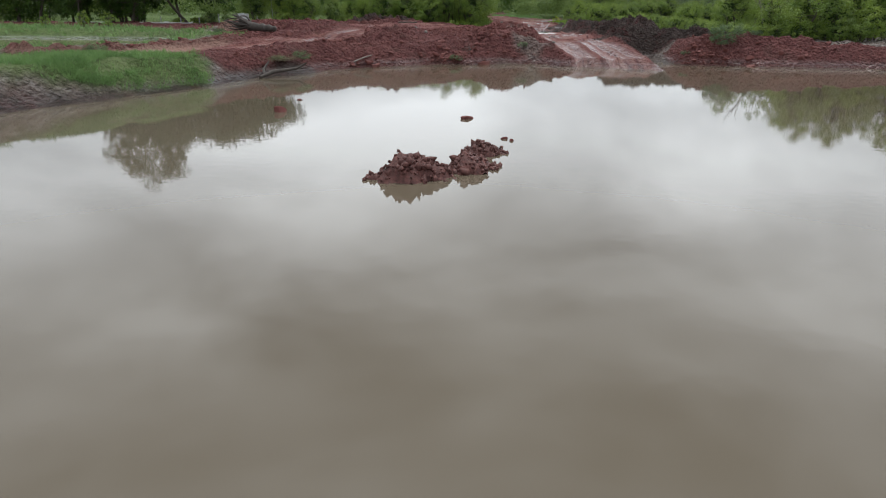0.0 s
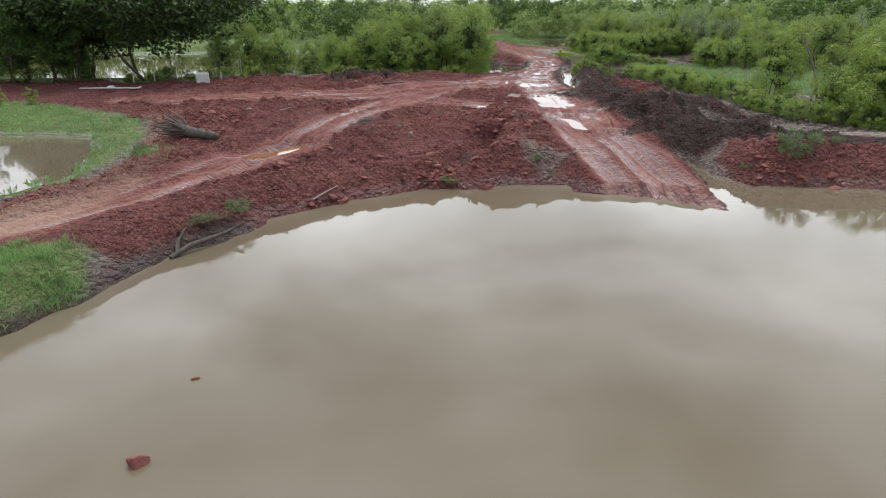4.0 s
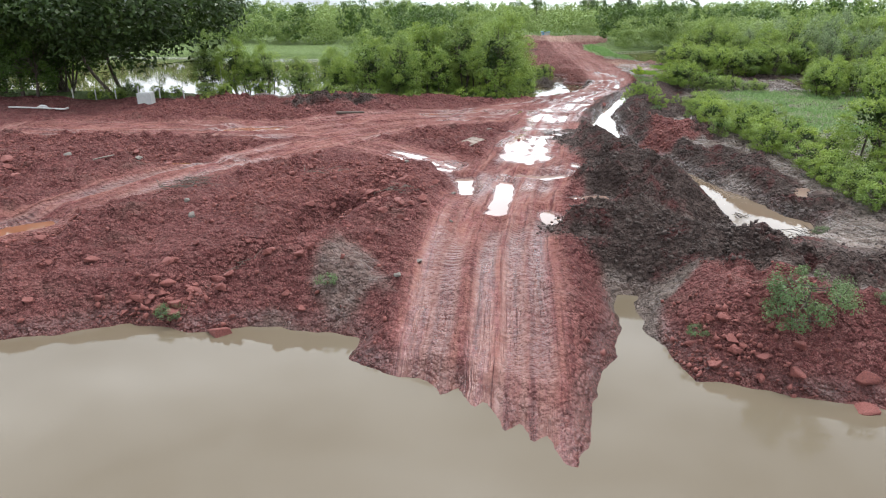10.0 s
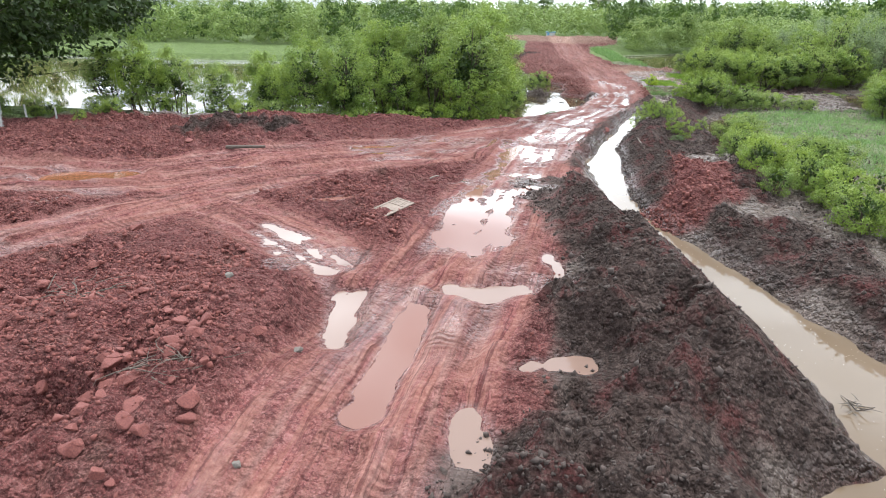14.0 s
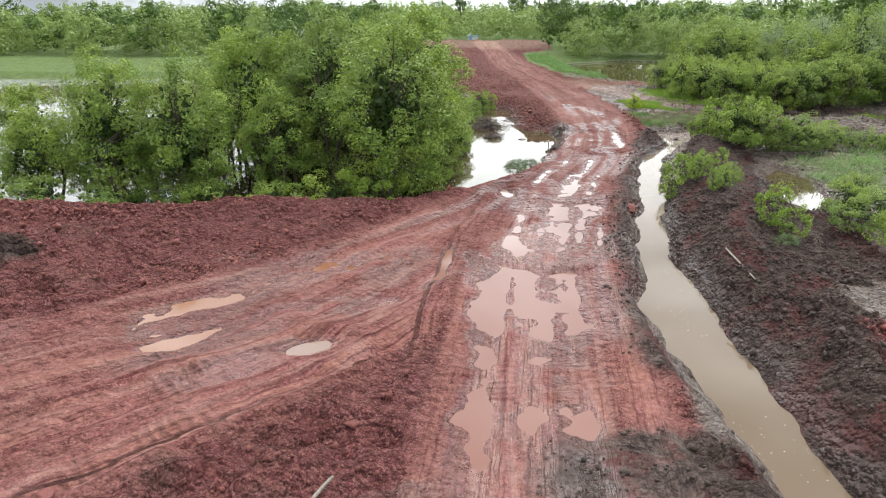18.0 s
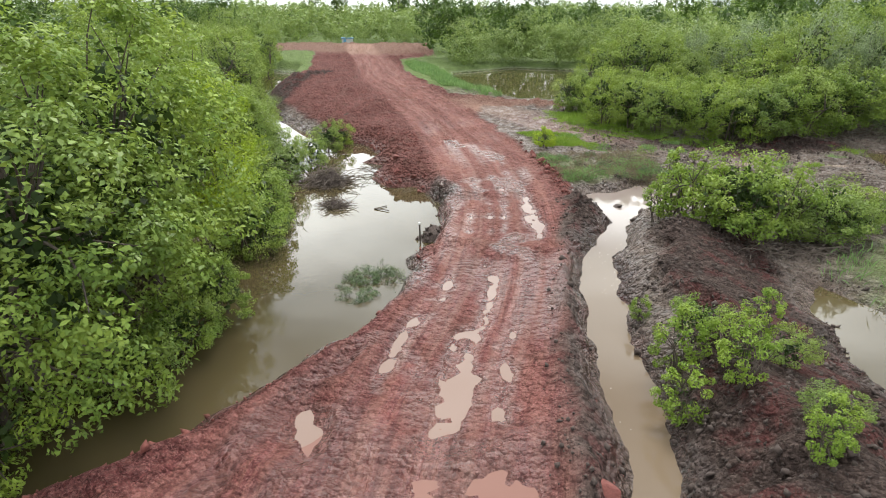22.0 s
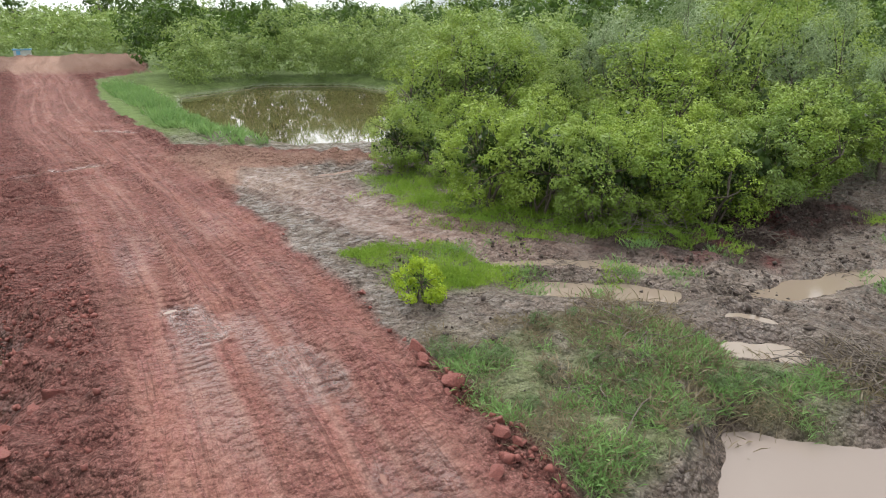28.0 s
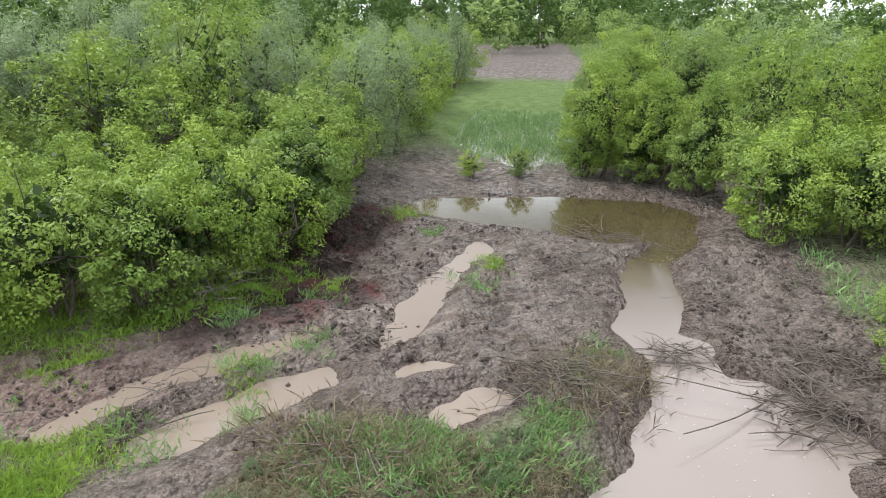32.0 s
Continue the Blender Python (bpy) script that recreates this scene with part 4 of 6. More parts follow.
def tube(path, radii, sides=6):
    """Corners and faces of a tapered limb along a path."""
    path, verts, faces = np.asarray(path, float), [], []
    for i, p in enumerate(path):
        d = path[min(i + 1, len(path) - 1)] - path[max(i - 1, 0)]
        d = d / (np.linalg.norm(d) + 1e-9)
        u = np.cross(d, (0.3, 0.9, 0.2) if abs(d[2]) > 0.7 else (0, 0, 1))
        u /= np.linalg.norm(u) + 1e-9
        v = np.cross(d, u)
        for k in range(sides):
            a = 2 * math.pi * k / sides
            verts.append(p + radii[i] * (math.cos(a) * u + math.sin(a) * v))
    for i in range(len(path) - 1):
        for k in range(sides):
            q = (k + 1) % sides
            faces.append((i * sides + k, i * sides + q, (i + 1) * sides + q, (i + 1) * sides + k))
    return verts, faces


def joined(pieces):
    verts, faces, n = [], [], 0
    for v, f in pieces:
        verts.append(np.asarray(v, float))
        faces.append(np.asarray(f, int) + n)
        n += len(v)
    return np.concatenate(verts), np.concatenate(faces)


def limb(a, b, r0, r1, wave=0.12, steps=5, sides=6):
    a, b = np.asarray(a, float), np.asarray(b, float)
    n = np.linalg.norm(b - a)
    path = [a + (b - a) * t + wave * n * math.sin(math.pi * t) * w for t, w in zip(np.linspace(0, 1, steps + 1), [rng.normal(size=3) * 0.6] * (steps + 1))]
    return tube(path, np.linspace(r0, r1, steps + 1), sides)


def tree_meshes(name, tall, wide, low, stems, clumps, per, leaf, mat, flat=1.0, slim=0.5, clump=0.28, droop=0.0, pointed=0.0, inner=0):
    """Trunk and crown of one tree: stems that fork into limbs, and clumps of leaves at their ends with gaps between."""
    wood, ends = [], []
    for k in range(clumps):
        while True:
            q = rng.uniform(-1, 1, 3)
            r = np.linalg.norm(q)
            if 0.45 < r < 1:
                break
        q = q / r * (0.55 + 0.45 * rng.random() ** 0.6)
        zc = (q[2] + 1) / 2
        shrink = 1 - pointed * zc
        ends.append((q[0] * wide * shrink, q[1] * wide * shrink, low + (tall - low) * zc ** flat))
    ends = np.array(ends)
    bases = [(rng.normal() * 0.12 * wide * (stems > 1), rng.normal() * 0.12 * wide * (stems > 1), -0.3) for _ in range(stems)]
    forks = []
    for b in bases:
        f = (b[0] + rng.normal() * 0.2 * wide, b[1] + rng.normal() * 0.2 * wide, low + (tall - low) * rng.uniform(0.25, 0.5))
        wood.append(limb(b, f, 0.02 * tall / stems**0.5 + 0.02, 0.012 * tall / stems**0.5 + 0.01))
        forks.append(f)
    forks = np.array(forks)
    for e in ends[:: max(1, clumps // 22)]:
        f = forks[np.argmin(np.linalg.norm(forks - e, axis=1))]
        wood.append(limb(f, f + (e - f) * 0.92, 0.0042 * tall + 0.008, 0.008, 0.1, 4, 4))
    centres, outs = [], []
    mid = np.array((0, 0, (tall + low) / 2))
    for e in ends:
        r = clump * wide * rng.uniform(0.6, 1.35)
        v = rng.normal(size=(per, 3))
        v /= np.linalg.norm(v, axis=1, keepdims=True)
        v *= rng.uniform(0.35, 1.0, (per, 1)) ** 0.5
        v[:, 2] *= 0.75
        c = e + v * r
        c[:, 2] -= droop * r * rng.random(per) * 2
        centres.append(c)
        o = (e - mid) / (np.linalg.norm(e - mid) + 1e-6)
        outs.append(0.8 * v + 0.35 * o + (0, 0, 0.75))
    centres, outs = np.concatenate(centres), np.concatenate(outs)
    keep = centres[:, 2] > 0.08
    v, f = leaves_at(centres[keep], outs[keep], leaf, slim)
    trunk = poly_mesh(name + "_trunk", *joined(wood), BARK, True)
    # near-black leaves added in the core stand in for shade between the clumps
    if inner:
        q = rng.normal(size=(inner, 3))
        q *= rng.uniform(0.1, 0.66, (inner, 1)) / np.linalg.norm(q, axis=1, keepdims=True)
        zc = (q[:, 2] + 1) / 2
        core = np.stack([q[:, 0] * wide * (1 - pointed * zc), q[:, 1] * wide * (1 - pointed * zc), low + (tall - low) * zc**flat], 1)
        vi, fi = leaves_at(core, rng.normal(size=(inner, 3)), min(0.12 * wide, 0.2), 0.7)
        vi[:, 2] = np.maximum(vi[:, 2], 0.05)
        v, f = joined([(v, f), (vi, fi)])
    crown = poly_mesh(name + "_crown", v, f, mat)
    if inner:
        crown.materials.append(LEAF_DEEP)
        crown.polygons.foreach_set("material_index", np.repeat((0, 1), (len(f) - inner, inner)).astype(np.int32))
    return trunk, crown


def plant_thing(name, meshes, label, category, group):
    thing = tagged(new(name), label, category, group)
    thing.empty_display_size = 0.3
    for part_name, mesh in zip(("trunk", "crown"), meshes):
        child = new(part_name, mesh)
        child.parent = thing
    return thing


def set_tree(thing, x, y, size, z=None, lean=0.0):
    """Stands a copy of the tree at x, y."""
    m = pose(x, y, (height_at(x, y) if z is None else z) - 0.05, lean * rng.normal(), lean * rng.normal(), rng.uniform(0, 360))
    ob = copy_thing(thing, m)
    sx = size * rng.uniform(0.9, 1.12)
    ob.scale = (sx, sx, size * rng.uniform(0.92, 1.1))
    return ob


def away(thing):
    """Puts the first of a kind to use as one of the plants, far off in the woods."""
    set_at = (rng.uniform(-60, 60), rng.uniform(300, 360))
    thing.matrix_world = pose(set_at[0], set_at[1], height_at(*set_at), 0, 0, 0)


KINDS = {}


def kind(key, name, label, category, group, variants, **how):
    KINDS[key] = [plant_thing(name, tree_meshes(key + "_" + str(n), **how), label, category, group) for n in range(variants)]
    for t in KINDS[key]:
        away(t)


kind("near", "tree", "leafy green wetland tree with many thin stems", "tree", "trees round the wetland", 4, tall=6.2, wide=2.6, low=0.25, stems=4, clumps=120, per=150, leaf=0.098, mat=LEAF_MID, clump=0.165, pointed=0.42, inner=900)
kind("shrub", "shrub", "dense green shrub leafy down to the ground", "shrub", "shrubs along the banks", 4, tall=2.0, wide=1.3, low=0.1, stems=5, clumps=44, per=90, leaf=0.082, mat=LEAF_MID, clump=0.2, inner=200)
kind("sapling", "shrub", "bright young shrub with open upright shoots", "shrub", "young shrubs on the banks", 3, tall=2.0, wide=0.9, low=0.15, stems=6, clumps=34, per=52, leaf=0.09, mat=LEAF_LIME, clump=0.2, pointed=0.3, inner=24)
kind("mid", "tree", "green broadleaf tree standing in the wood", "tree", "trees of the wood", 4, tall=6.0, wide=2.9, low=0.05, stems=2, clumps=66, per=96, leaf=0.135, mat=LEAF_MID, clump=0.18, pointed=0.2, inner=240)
kind("dark", "tree", "dark green broadleaf tree above the thicket", "tree", "trees of the wood", 3, tall=8.0, wide=3.2, low=0.4, stems=1, clumps=70, per=90, leaf=0.22, mat=LEAF_DARK, clump=0.22, inner=240)
kind("grey", "tree", "grey-green tree with drooping feathery twigs", "tree", "feathery trees in the thicket", 3, tall=7.0, wide=2.0, low=0.6, stems=2, clumps=70, per=130, leaf=0.24, mat=LEAF_GREY, slim=0.10, clump=0.24, droop=1.0, pointed=0.45, inner=110)
kind("lime", "tree", "lime-green feathery young tree by the pond", "tree", "trees round the wetland", 1, tall=6.4, wide=2.1, low=1.0, stems=2, clumps=80, per=170, leaf=0.11, mat=LEAF_FRESH, clump=0.22, droop=0.5, slim=0.3, inner=300)
kind("far", "tree", "broadleaf tree in the distant wood line", "tree", "far wood", 4, tall=8.0, wide=4.2, low=0.0, stems=1, clumps=22, per=36, leaf=0.6, mat=LEAF_HAZED, clump=0.3)
kind("fardark", "tree", "dark broadleaf tree in the distant wood line", "tree", "far wood", 2, tall=10.0, wide=4.2, low=1.2, stems=1, clumps=22, per=34, leaf=0.62, mat=LEAF_DARK, clump=0.3)

kind("remote", "tree", "broadleaf tree on the horizon", "tree", "far wood", 3, tall=10.5, wide=4.6, low=0.0, stems=1, clumps=20, per=22, leaf=0.95, mat=LEAF_HAZED, clump=0.32)
kind("remotedark", "tree", "dark broadleaf tree on the horizon", "tree", "far wood", 2, tall=12.0, wide=4.4, low=0.4, stems=1, clumps=20, per=22, leaf=0.95, mat=LEAF_DARK, clump=0.32)
kind("grove", "tree", "tall dark tree of the grove behind the field", "tree", "far wood", 2, tall=13.0, wide=4.4, low=1.0, stems=1, clumps=40, per=34, leaf=0.55, mat=LEAF_DARK, clump=0.24)
kind("bamboo", "tree", "dense dark clump of tall thin stems beside the rain tree", "tree", "trees round the wetland", 1, tall=13.0, wide=4.4, low=0.9, stems=16, clumps=190, per=80, leaf=0.36, mat=LEAF_DEEP, slim=0.3, clump=0.2, inner=500)
kind("herb", "shrub", "low grey-green leafy herb on the ground", "shrub", "low herbs on the earth", 2, tall=0.62, wide=0.75, low=0.03, stems=5, clumps=44, per=64, leaf=0.048, mat=HERB, clump=0.22)
kind("limebush", "shrub", "round lime-green leafy bush beside the dirt road", "shrub", "young shrubs on the banks", 1, tall=1.15, wide=0.72, low=0.04, stems=5, clumps=44, per=80, leaf=0.07, mat=LEAF_FRESH, clump=0.22, inner=60)
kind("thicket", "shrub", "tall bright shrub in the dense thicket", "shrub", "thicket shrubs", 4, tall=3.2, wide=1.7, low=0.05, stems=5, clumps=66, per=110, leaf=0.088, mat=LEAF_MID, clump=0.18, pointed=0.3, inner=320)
kind("rain", "tree", "wide umbrella-shaped dark rain tree with forked trunk", "tree", "trees round the wetland", 1, tall=8.4, wide=9.0, low=1.7, stems=2, clumps=300, per=95, leaf=0.36, mat=LEAF_DEEP, clump=0.15, flat=0.5, inner=500)
kind("tall", "tree", "tall slender tree with a high crown", "tree", "far tall trees", 2, tall=15.0, wide=3.6, low=7.0, stems=1, clumps=26, per=26, leaf=0.8, mat=LEAF_DARK, clump=0.3)

kind("wood", "tree", "rounded green tree in the wood behind", "tree", "trees of the wood", 4, tall=6.0, wide=2.9, low=0.0, stems=1, clumps=36, per=42, leaf=0.27, mat=LEAF_HAZED, clump=0.24, pointed=0.2)
kind("palewood", "tree", "pale grey-green tree in the wood behind", "tree", "trees of the wood", 2, tall=6.5, wide=2.4, low=0.0, stems=1, clumps=30, per=44, leaf=0.36, mat=LEAF_GREY, slim=0.14, clump=0.27, pointed=0.3)

PLACED = []


def free_spot(x, y, gap):
    for px, py, pr in PLACED:
        if (px - x) ** 2 + (py - y) ** 2 < (gap + pr) ** 2 * 0.25:
            return False
    return True


WOODS = {}


def into_woods(thing, x, y, size, z):
    """Adds a tree to the far woods, which are joined."""
    turn = rng.uniform(0, 2 * math.pi)
    c, s = math.cos(turn) * size, math.sin(turn) * size
    m = np.array([[c, -s, 0], [s, c, 0], [0, 0, size * rng.uniform(0.85, 1.15)]])
    for child in thing.children:
        mesh = child.data
        if mesh.materials[0] == BARK and "tall" not in mesh.name or len(mesh.materials) > 1:
            continue
        v, f = np.zeros(3 * len(mesh.vertices), np.float32), np.zeros(len(mesh.loops), np.int32)
        mesh.vertices.foreach_get("co", v)
        mesh.loops.foreach_get("vertex_index", f)
        WOODS.setdefault(mesh.materials[0], []).append((v.reshape(-1, 3) @ m.T + (x, y, z), f.reshape(-1, 4)))


def fill(outline, keys, count, size, gap, join=False):
    """Plants scattered inside an outline."""
    p = np.array(outline)
    lo, hi = p.min(0), p.max(0)
    made = tries = 0
    while made < count and tries < count * 30:
        tries += 1
        x, y = rng.uniform(lo[0], hi[0]), rng.uniform(lo[1], hi[1])
        if float(to_poly(np.array([x]), np.array([y]), outline)[0]) > 0 or not free_spot(x, y, gap):
            continue
        k = keys[rng.integers(len(keys))]
        ob = KINDS[k][rng.integers(len(KINDS[k]))]
        if join:
            into_woods(ob, x, y, rng.uniform(*size), max(height_at(x, y), -0.35))
        else:
            set_tree(ob, x, y, rng.uniform(*size), max(height_at(x, y), -0.35))
        PLACED.append((x, y, gap))
        made += 1
    return made


# the thicket left of the road and round the left pond
for x, y, s, k in ((4.0, 96.2, 1.5, "near"), (-1.8, 96.6, 0.95, "near"), (-4.2, 99.6, 1.25, "near"), (-6.8, 97.6, 0.8, "near"), (-2.6, 101.6, 1.35, "near"), (-5.6, 94.8, 0.75, "near"), (4.2, 100.6, 1.45, "near"), (0.2, 99.6, 1.55, "near"), (-8.6, 96, 0.75, "near"),
                   (2.6, 105.0, 1.2, "near"), (0.6, 109, 1.3, "near"), (3.2, 112.6, 0.9, "near"), (3.4, 117, 0.85, "near"), (3.0, 121.4, 0.75, "near"), (0.4, 114.6, 1.1, "near"),
                   (2.2, 126.6, 0.7, "near"), (-1.2, 104.4, 1.15, "near"), (-5.0, 102.4, 0.6, "near"), (0.5, 122, 1.0, "near"), (-2.5, 130, 1.0, "near")):
    set_tree(KINDS[k][rng.integers(len(KINDS[k]))], x, y, s, max(height_at(x, y), -0.3))
    PLACED.append((x, y, 2.4))
for x, y, s in ((6.0, 106.6, 0.9), (5.6, 109.0, 1.0), (5.4, 111.4, 0.9), (5.2, 114.0, 0.9), (5.6, 117.0, 0.8), (6.4, 120.4, 0.75), (5.8, 99.0, 0.7), (6.2, 101.0, 0.7), (4.6, 119.0, 1.0), (6.9, 124.4, 0.7), (7.6, 126.2, 0.6)):
    set_tree(KINDS["thicket"][rng.integers(4)], x, y, s, max(height_at(x, y), -0.25))
for x, y, s in ((-8.2, 93.4, 1.15), (-5.2, 93.8, 1.1), (-10.8, 95.4, 0.95), (-14.0, 101.4, 0.8), (-6.6, 111.0, 1.1), (-7.4, 99.2, 0.95), (-7.6, 104.6, 1.2)):
    set_tree(KINDS["near"][rng.integers(4)], x, y, s, max(height_at(x, y), -0.3))
    PLACED.append((x, y, 2.4))
fill([(-3.6, 146), (-5, 152), (-6, 165), (-7, 190), (-15, 190), (-14, 150)], ["thicket", "mid", "near"], 44, (0.8, 1.3), 2.2)
set_tree(KINDS["lime"][0], 4.5, 107.2, 1.0, -0.2)
for x, y, s in ((-6.4, 91.4, 0.9), (-3.4, 91.8, 1.0), (-0.6, 92.6, 1.0), (1.8, 93.2, 1.1), (3.6, 94.2, 1.2), (-9.4, 89.4, 0.9), (-11.2, 88.8, 0.8), (-7.4, 90.0, 0.9), (-13, 89.6, 0.9), (5.2, 97.4, 0.9), (5.4, 102.4, 0.8)):
    set_tree(KINDS["shrub"][rng.integers(4)], x, y, s, max(height_at(x, y), -0.2))
fill([(-7, 99), (-4, 97), (-2, 110), (-1, 130), (-6, 148), (-12, 150), (-12, 120), (-8, 104)], ["near", "mid", "dark"], 12, (0.9, 1.4), 3.9)
fill([(-26, 86), (-14, 89), (-12, 93), (-26, 92)], ["shrub", "shrub"], 8, (0.5, 0.9), 2.0)
# hedge between the right bank and the meadow
for line, n, sizes in (([(21.6, 83), (22.8, 78.4), (24.2, 73), (24.8, 67.4), (25.4, 63.4), (27, 59.6), (29.5, 56), (33, 54.5)], 46, (0.55, 1.0)), ([(25.5, 84), (26.4, 74), (27.2, 66)], 16, (0.6, 0.9))):
    pts = curve_points(line, 0.4)
    for _ in range(n):
        x, y = pts[rng.integers(len(pts))]
        x, y = x + rng.normal() * 0.6, y + rng.normal() * 0.6
        set_tree(KINDS["shrub"][rng.integers(4)], x, y, rng.uniform(*sizes))
fill([(27, 61), (30, 57), (42, 54), (60, 56), (60, 68), (34, 70), (29, 67)], ["thicket", "shrub", "mid"], 26, (0.7, 1.0), 2.4)
# single shrubs on the right bank
for x, y, s, k in ((17.9, 94.4, 0.75, "sapling"), (18.2, 95.4, 0.6, "sapling"), (18.9, 88.6, 0.8, "sapling"), (19.4, 88, 0.7, "sapling"), (18.2, 92.2, 0.45, "sapling"), (21.2, 93.4, 0.55, "sapling"), (22.6, 104.2, 1.2, "shrub"),
                   (23.8, 104.8, 1.1, "shrub"), (24.9, 104.4, 0.95, "shrub"), (21.9, 105.6, 1.5, "sapling"), (22.4, 104.4, 1.25, "sapling"), (20.9, 106.4, 0.8, "sapling"), (25.8, 103.8, 0.9, "shrub"), (19.55, 120.0, 1.0, "limebush"), (16.9, 94.6, 0.7, "sapling"), (17.4, 96.2, 0.85, "sapling"), (19.3, 96.4, 0.7, "sapling"), (18.2, 97.0, 0.6, "shrub"), (19.4, 95.4, 0.45, "shrub"), (17.8, 91.8, 0.5, "sapling"), (18.6, 92.8, 0.4, "shrub"), (23.0, 104.0, 1.55, "shrub"), (24.6, 104.2, 1.3, "sapling"), (26.0, 104.6, 1.2, "shrub"), (21.9, 107.3, 1.3, "sapling"), (23.0, 92.0, 0.8, "shrub"), (23.6, 90.2, 0.9, "shrub"), (24.2, 93.6, 0.7, "shrub"), (28.4, 105.8, 0.8, "shrub"), (29.8, 106.0, 0.7, "shrub"), (26.9, 104.2, 0.7, "shrub"),
                   (22.2, 89.5, 0.7, "shrub"), (22.8, 87.2, 0.8, "shrub"), (22.6, 85.2, 0.8, "shrub"), (17.6, 99.0, 0.4, "sapling")):
    set_tree(KINDS[k][rng.integers(len(KINDS[k]))], x, y, s)
    PLACED.append((x, y, 1.0))
# thicket on the right beyond the mud
fill([(23.6, 132.5), (25.4, 127), (29, 123.6), (33, 123.4), (36, 124.4), (37, 127), (28, 136)], ["thicket", "shrub", "thicket"], 40, (0.75, 1.15), 1.5)
fill([(26, 131), (30, 126), (38, 125), (43, 123), (48, 127), (60, 134), (62, 150), (40, 146), (28, 139)], ["thicket", "thicket", "grey", "mid", "grey", "near"], 84, (0.75, 1.25), 2.1)
fill([(20, 176), (30, 181), (44, 168), (48, 172), (40, 186), (20, 184)], ["wood", "wood"], 30, (0.8, 1.2), 2.5, True)
fill([(36, 144), (42, 146), (44, 168), (39, 170)], ["wood", "wood"], 20, (0.8, 1.2), 2.2, True)
fill([(40, 145), (62, 140), (120, 150), (140, 200), (42, 190)], ["wood", "palewood", "fardark"], 90, (0.7, 1.1), 4.5, True)
fill([(16, 182), (24, 184), (42, 180), (60, 200), (60, 240), (20, 240)], ["wood", "fardark"], 50, (0.7, 1.0), 4.5, True)
for x, y, s in ((27.2, 123.2, 1.0), (28.4, 122.9, 1.15), (29.9, 122.6, 1.2), (31.4, 122.2, 1.2), (33, 122.1, 1.15), (34.6, 122.6, 1.2), (36.4, 123, 1.3), (38.2, 123.5, 1.3), (40, 124.2, 1.4), (26, 124.6, 1.1), (24.8, 126.2, 1.2)):
    set_tree(KINDS["thicket"][rng.integers(4)], x, y, s)
    PLACED.append((x, y, 1.6))
# right of the swamp
for x, y, s in ((44.8, 110.6, 0.85), (45.6, 113, 0.8), (47.8, 111.4, 0.95), (49.6, 113, 0.9), (52.4, 111.8, 1.0), (43.6, 108.4, 0.8), (55.5, 112, 1.0)):
    set_tree(KINDS["near"][rng.integers(4)], x, y, s, max(height_at(x, y), 0.3))
    PLACED.append((x, y, 2.4))
for x, y, s in ((37.2, 107.2, 1.2), (37.0, 104.8, 1.25), (36.0, 102.6, 1.1), (38.8, 106.6, 1.2), (37.6, 104.2, 1.2), (40.6, 106.8, 1.2), (39.4, 103.2, 1.0), (42.8, 109.0, 1.0), (44.6, 111.2, 0.9), (45.6, 113.6, 0.7), (43.9, 118.6, 0.4), (44.6, 116.4, 0.45), (46.4, 109.4, 1.2), (42.0, 105.0, 1.2), (36.6, 101.4, 0.9)):
    set_tree(KINDS["thicket"][rng.integers(4)], x, y, s, max(height_at(x, y), 0.3))
    PLACED.append((x, y, 2.0))
fill([(44.5, 112), (43.6, 107), (39, 104.5), (40, 98), (60, 96), (80, 102), (80, 112), (48, 112.5)], ["thicket", "thicket", "mid", "thicket", "near"], 60, (0.65, 1.05), 2.2)
fill([(47, 123), (60, 124.5), (90, 128), (90, 136), (52, 131)], ["mid", "grey", "thicket"], 32, (0.8, 1.1), 2.8)
fill([(62, 96), (92, 98), (92, 111), (62, 111)], ["wood", "palewood", "wood"], 34, (0.8, 1.15), 3.2, True)
fill([(64, 44), (140, 50), (140, 108), (72, 108)], ["wood", "fardark", "far"], 80, (0.7, 1.1), 5, True)
fill([(198, 100), (270, 100), (280, 200), (200, 180)], ["tall", "far", "tall"], 70, (0.8, 1.1), 6, True)
for x, y, s in ((27.9, 106.4, 0.7), (30.6, 105.6, 0.75), (31.4, 105.4, 0.6)):
    set_tree(KINDS["shrub"][rng.integers(4)], x, y, s)
# dark trees, rain tree and low hedge on the left
rain_tree = set_tree(KINDS["rain"][0], -31.4, 86, 1.25)
set_tree(KINDS["bamboo"][0], -39.6, 87.4, 1.38)
for x, y, s in ((-40, 83, 1.15), (-44, 85, 1.2), (-37, 81.6, 0.95), (-48, 82, 1.2), (-42, 79.6, 0.9), (-52, 84, 1.2), (-56, 80, 1.1)):
    set_tree(KINDS["dark"][rng.integers(3)], x, y, s)
for _ in range(22):
    set_tree(KINDS["shrub"][rng.integers(4)], rng.uniform(-34, -19), 84.2 + rng.normal() * 0.8, rng.uniform(0.4, 0.7))
for x, y, s in ((-21.4, 90.2, 0.95), (-17.8, 90.0, 0.9), (-14.6, 90.4, 0.85), (-10.8, 91.5, 0.8), (-24.8, 91.0, 0.9), (-12.2, 93.4, 0.9), (-19.4, 89.4, 0.7), (28.6, 68.4, 0.95), (32.6, 61, 1.15), (35.5, 60, 1.2), (31, 58.6, 0.8), (38, 61, 1.2), (34, 64, 1.1), (41, 60, 1.2)):
    set_tree(KINDS["near"][rng.integers(4)], x, y, s, max(height_at(x, y), -0.1))
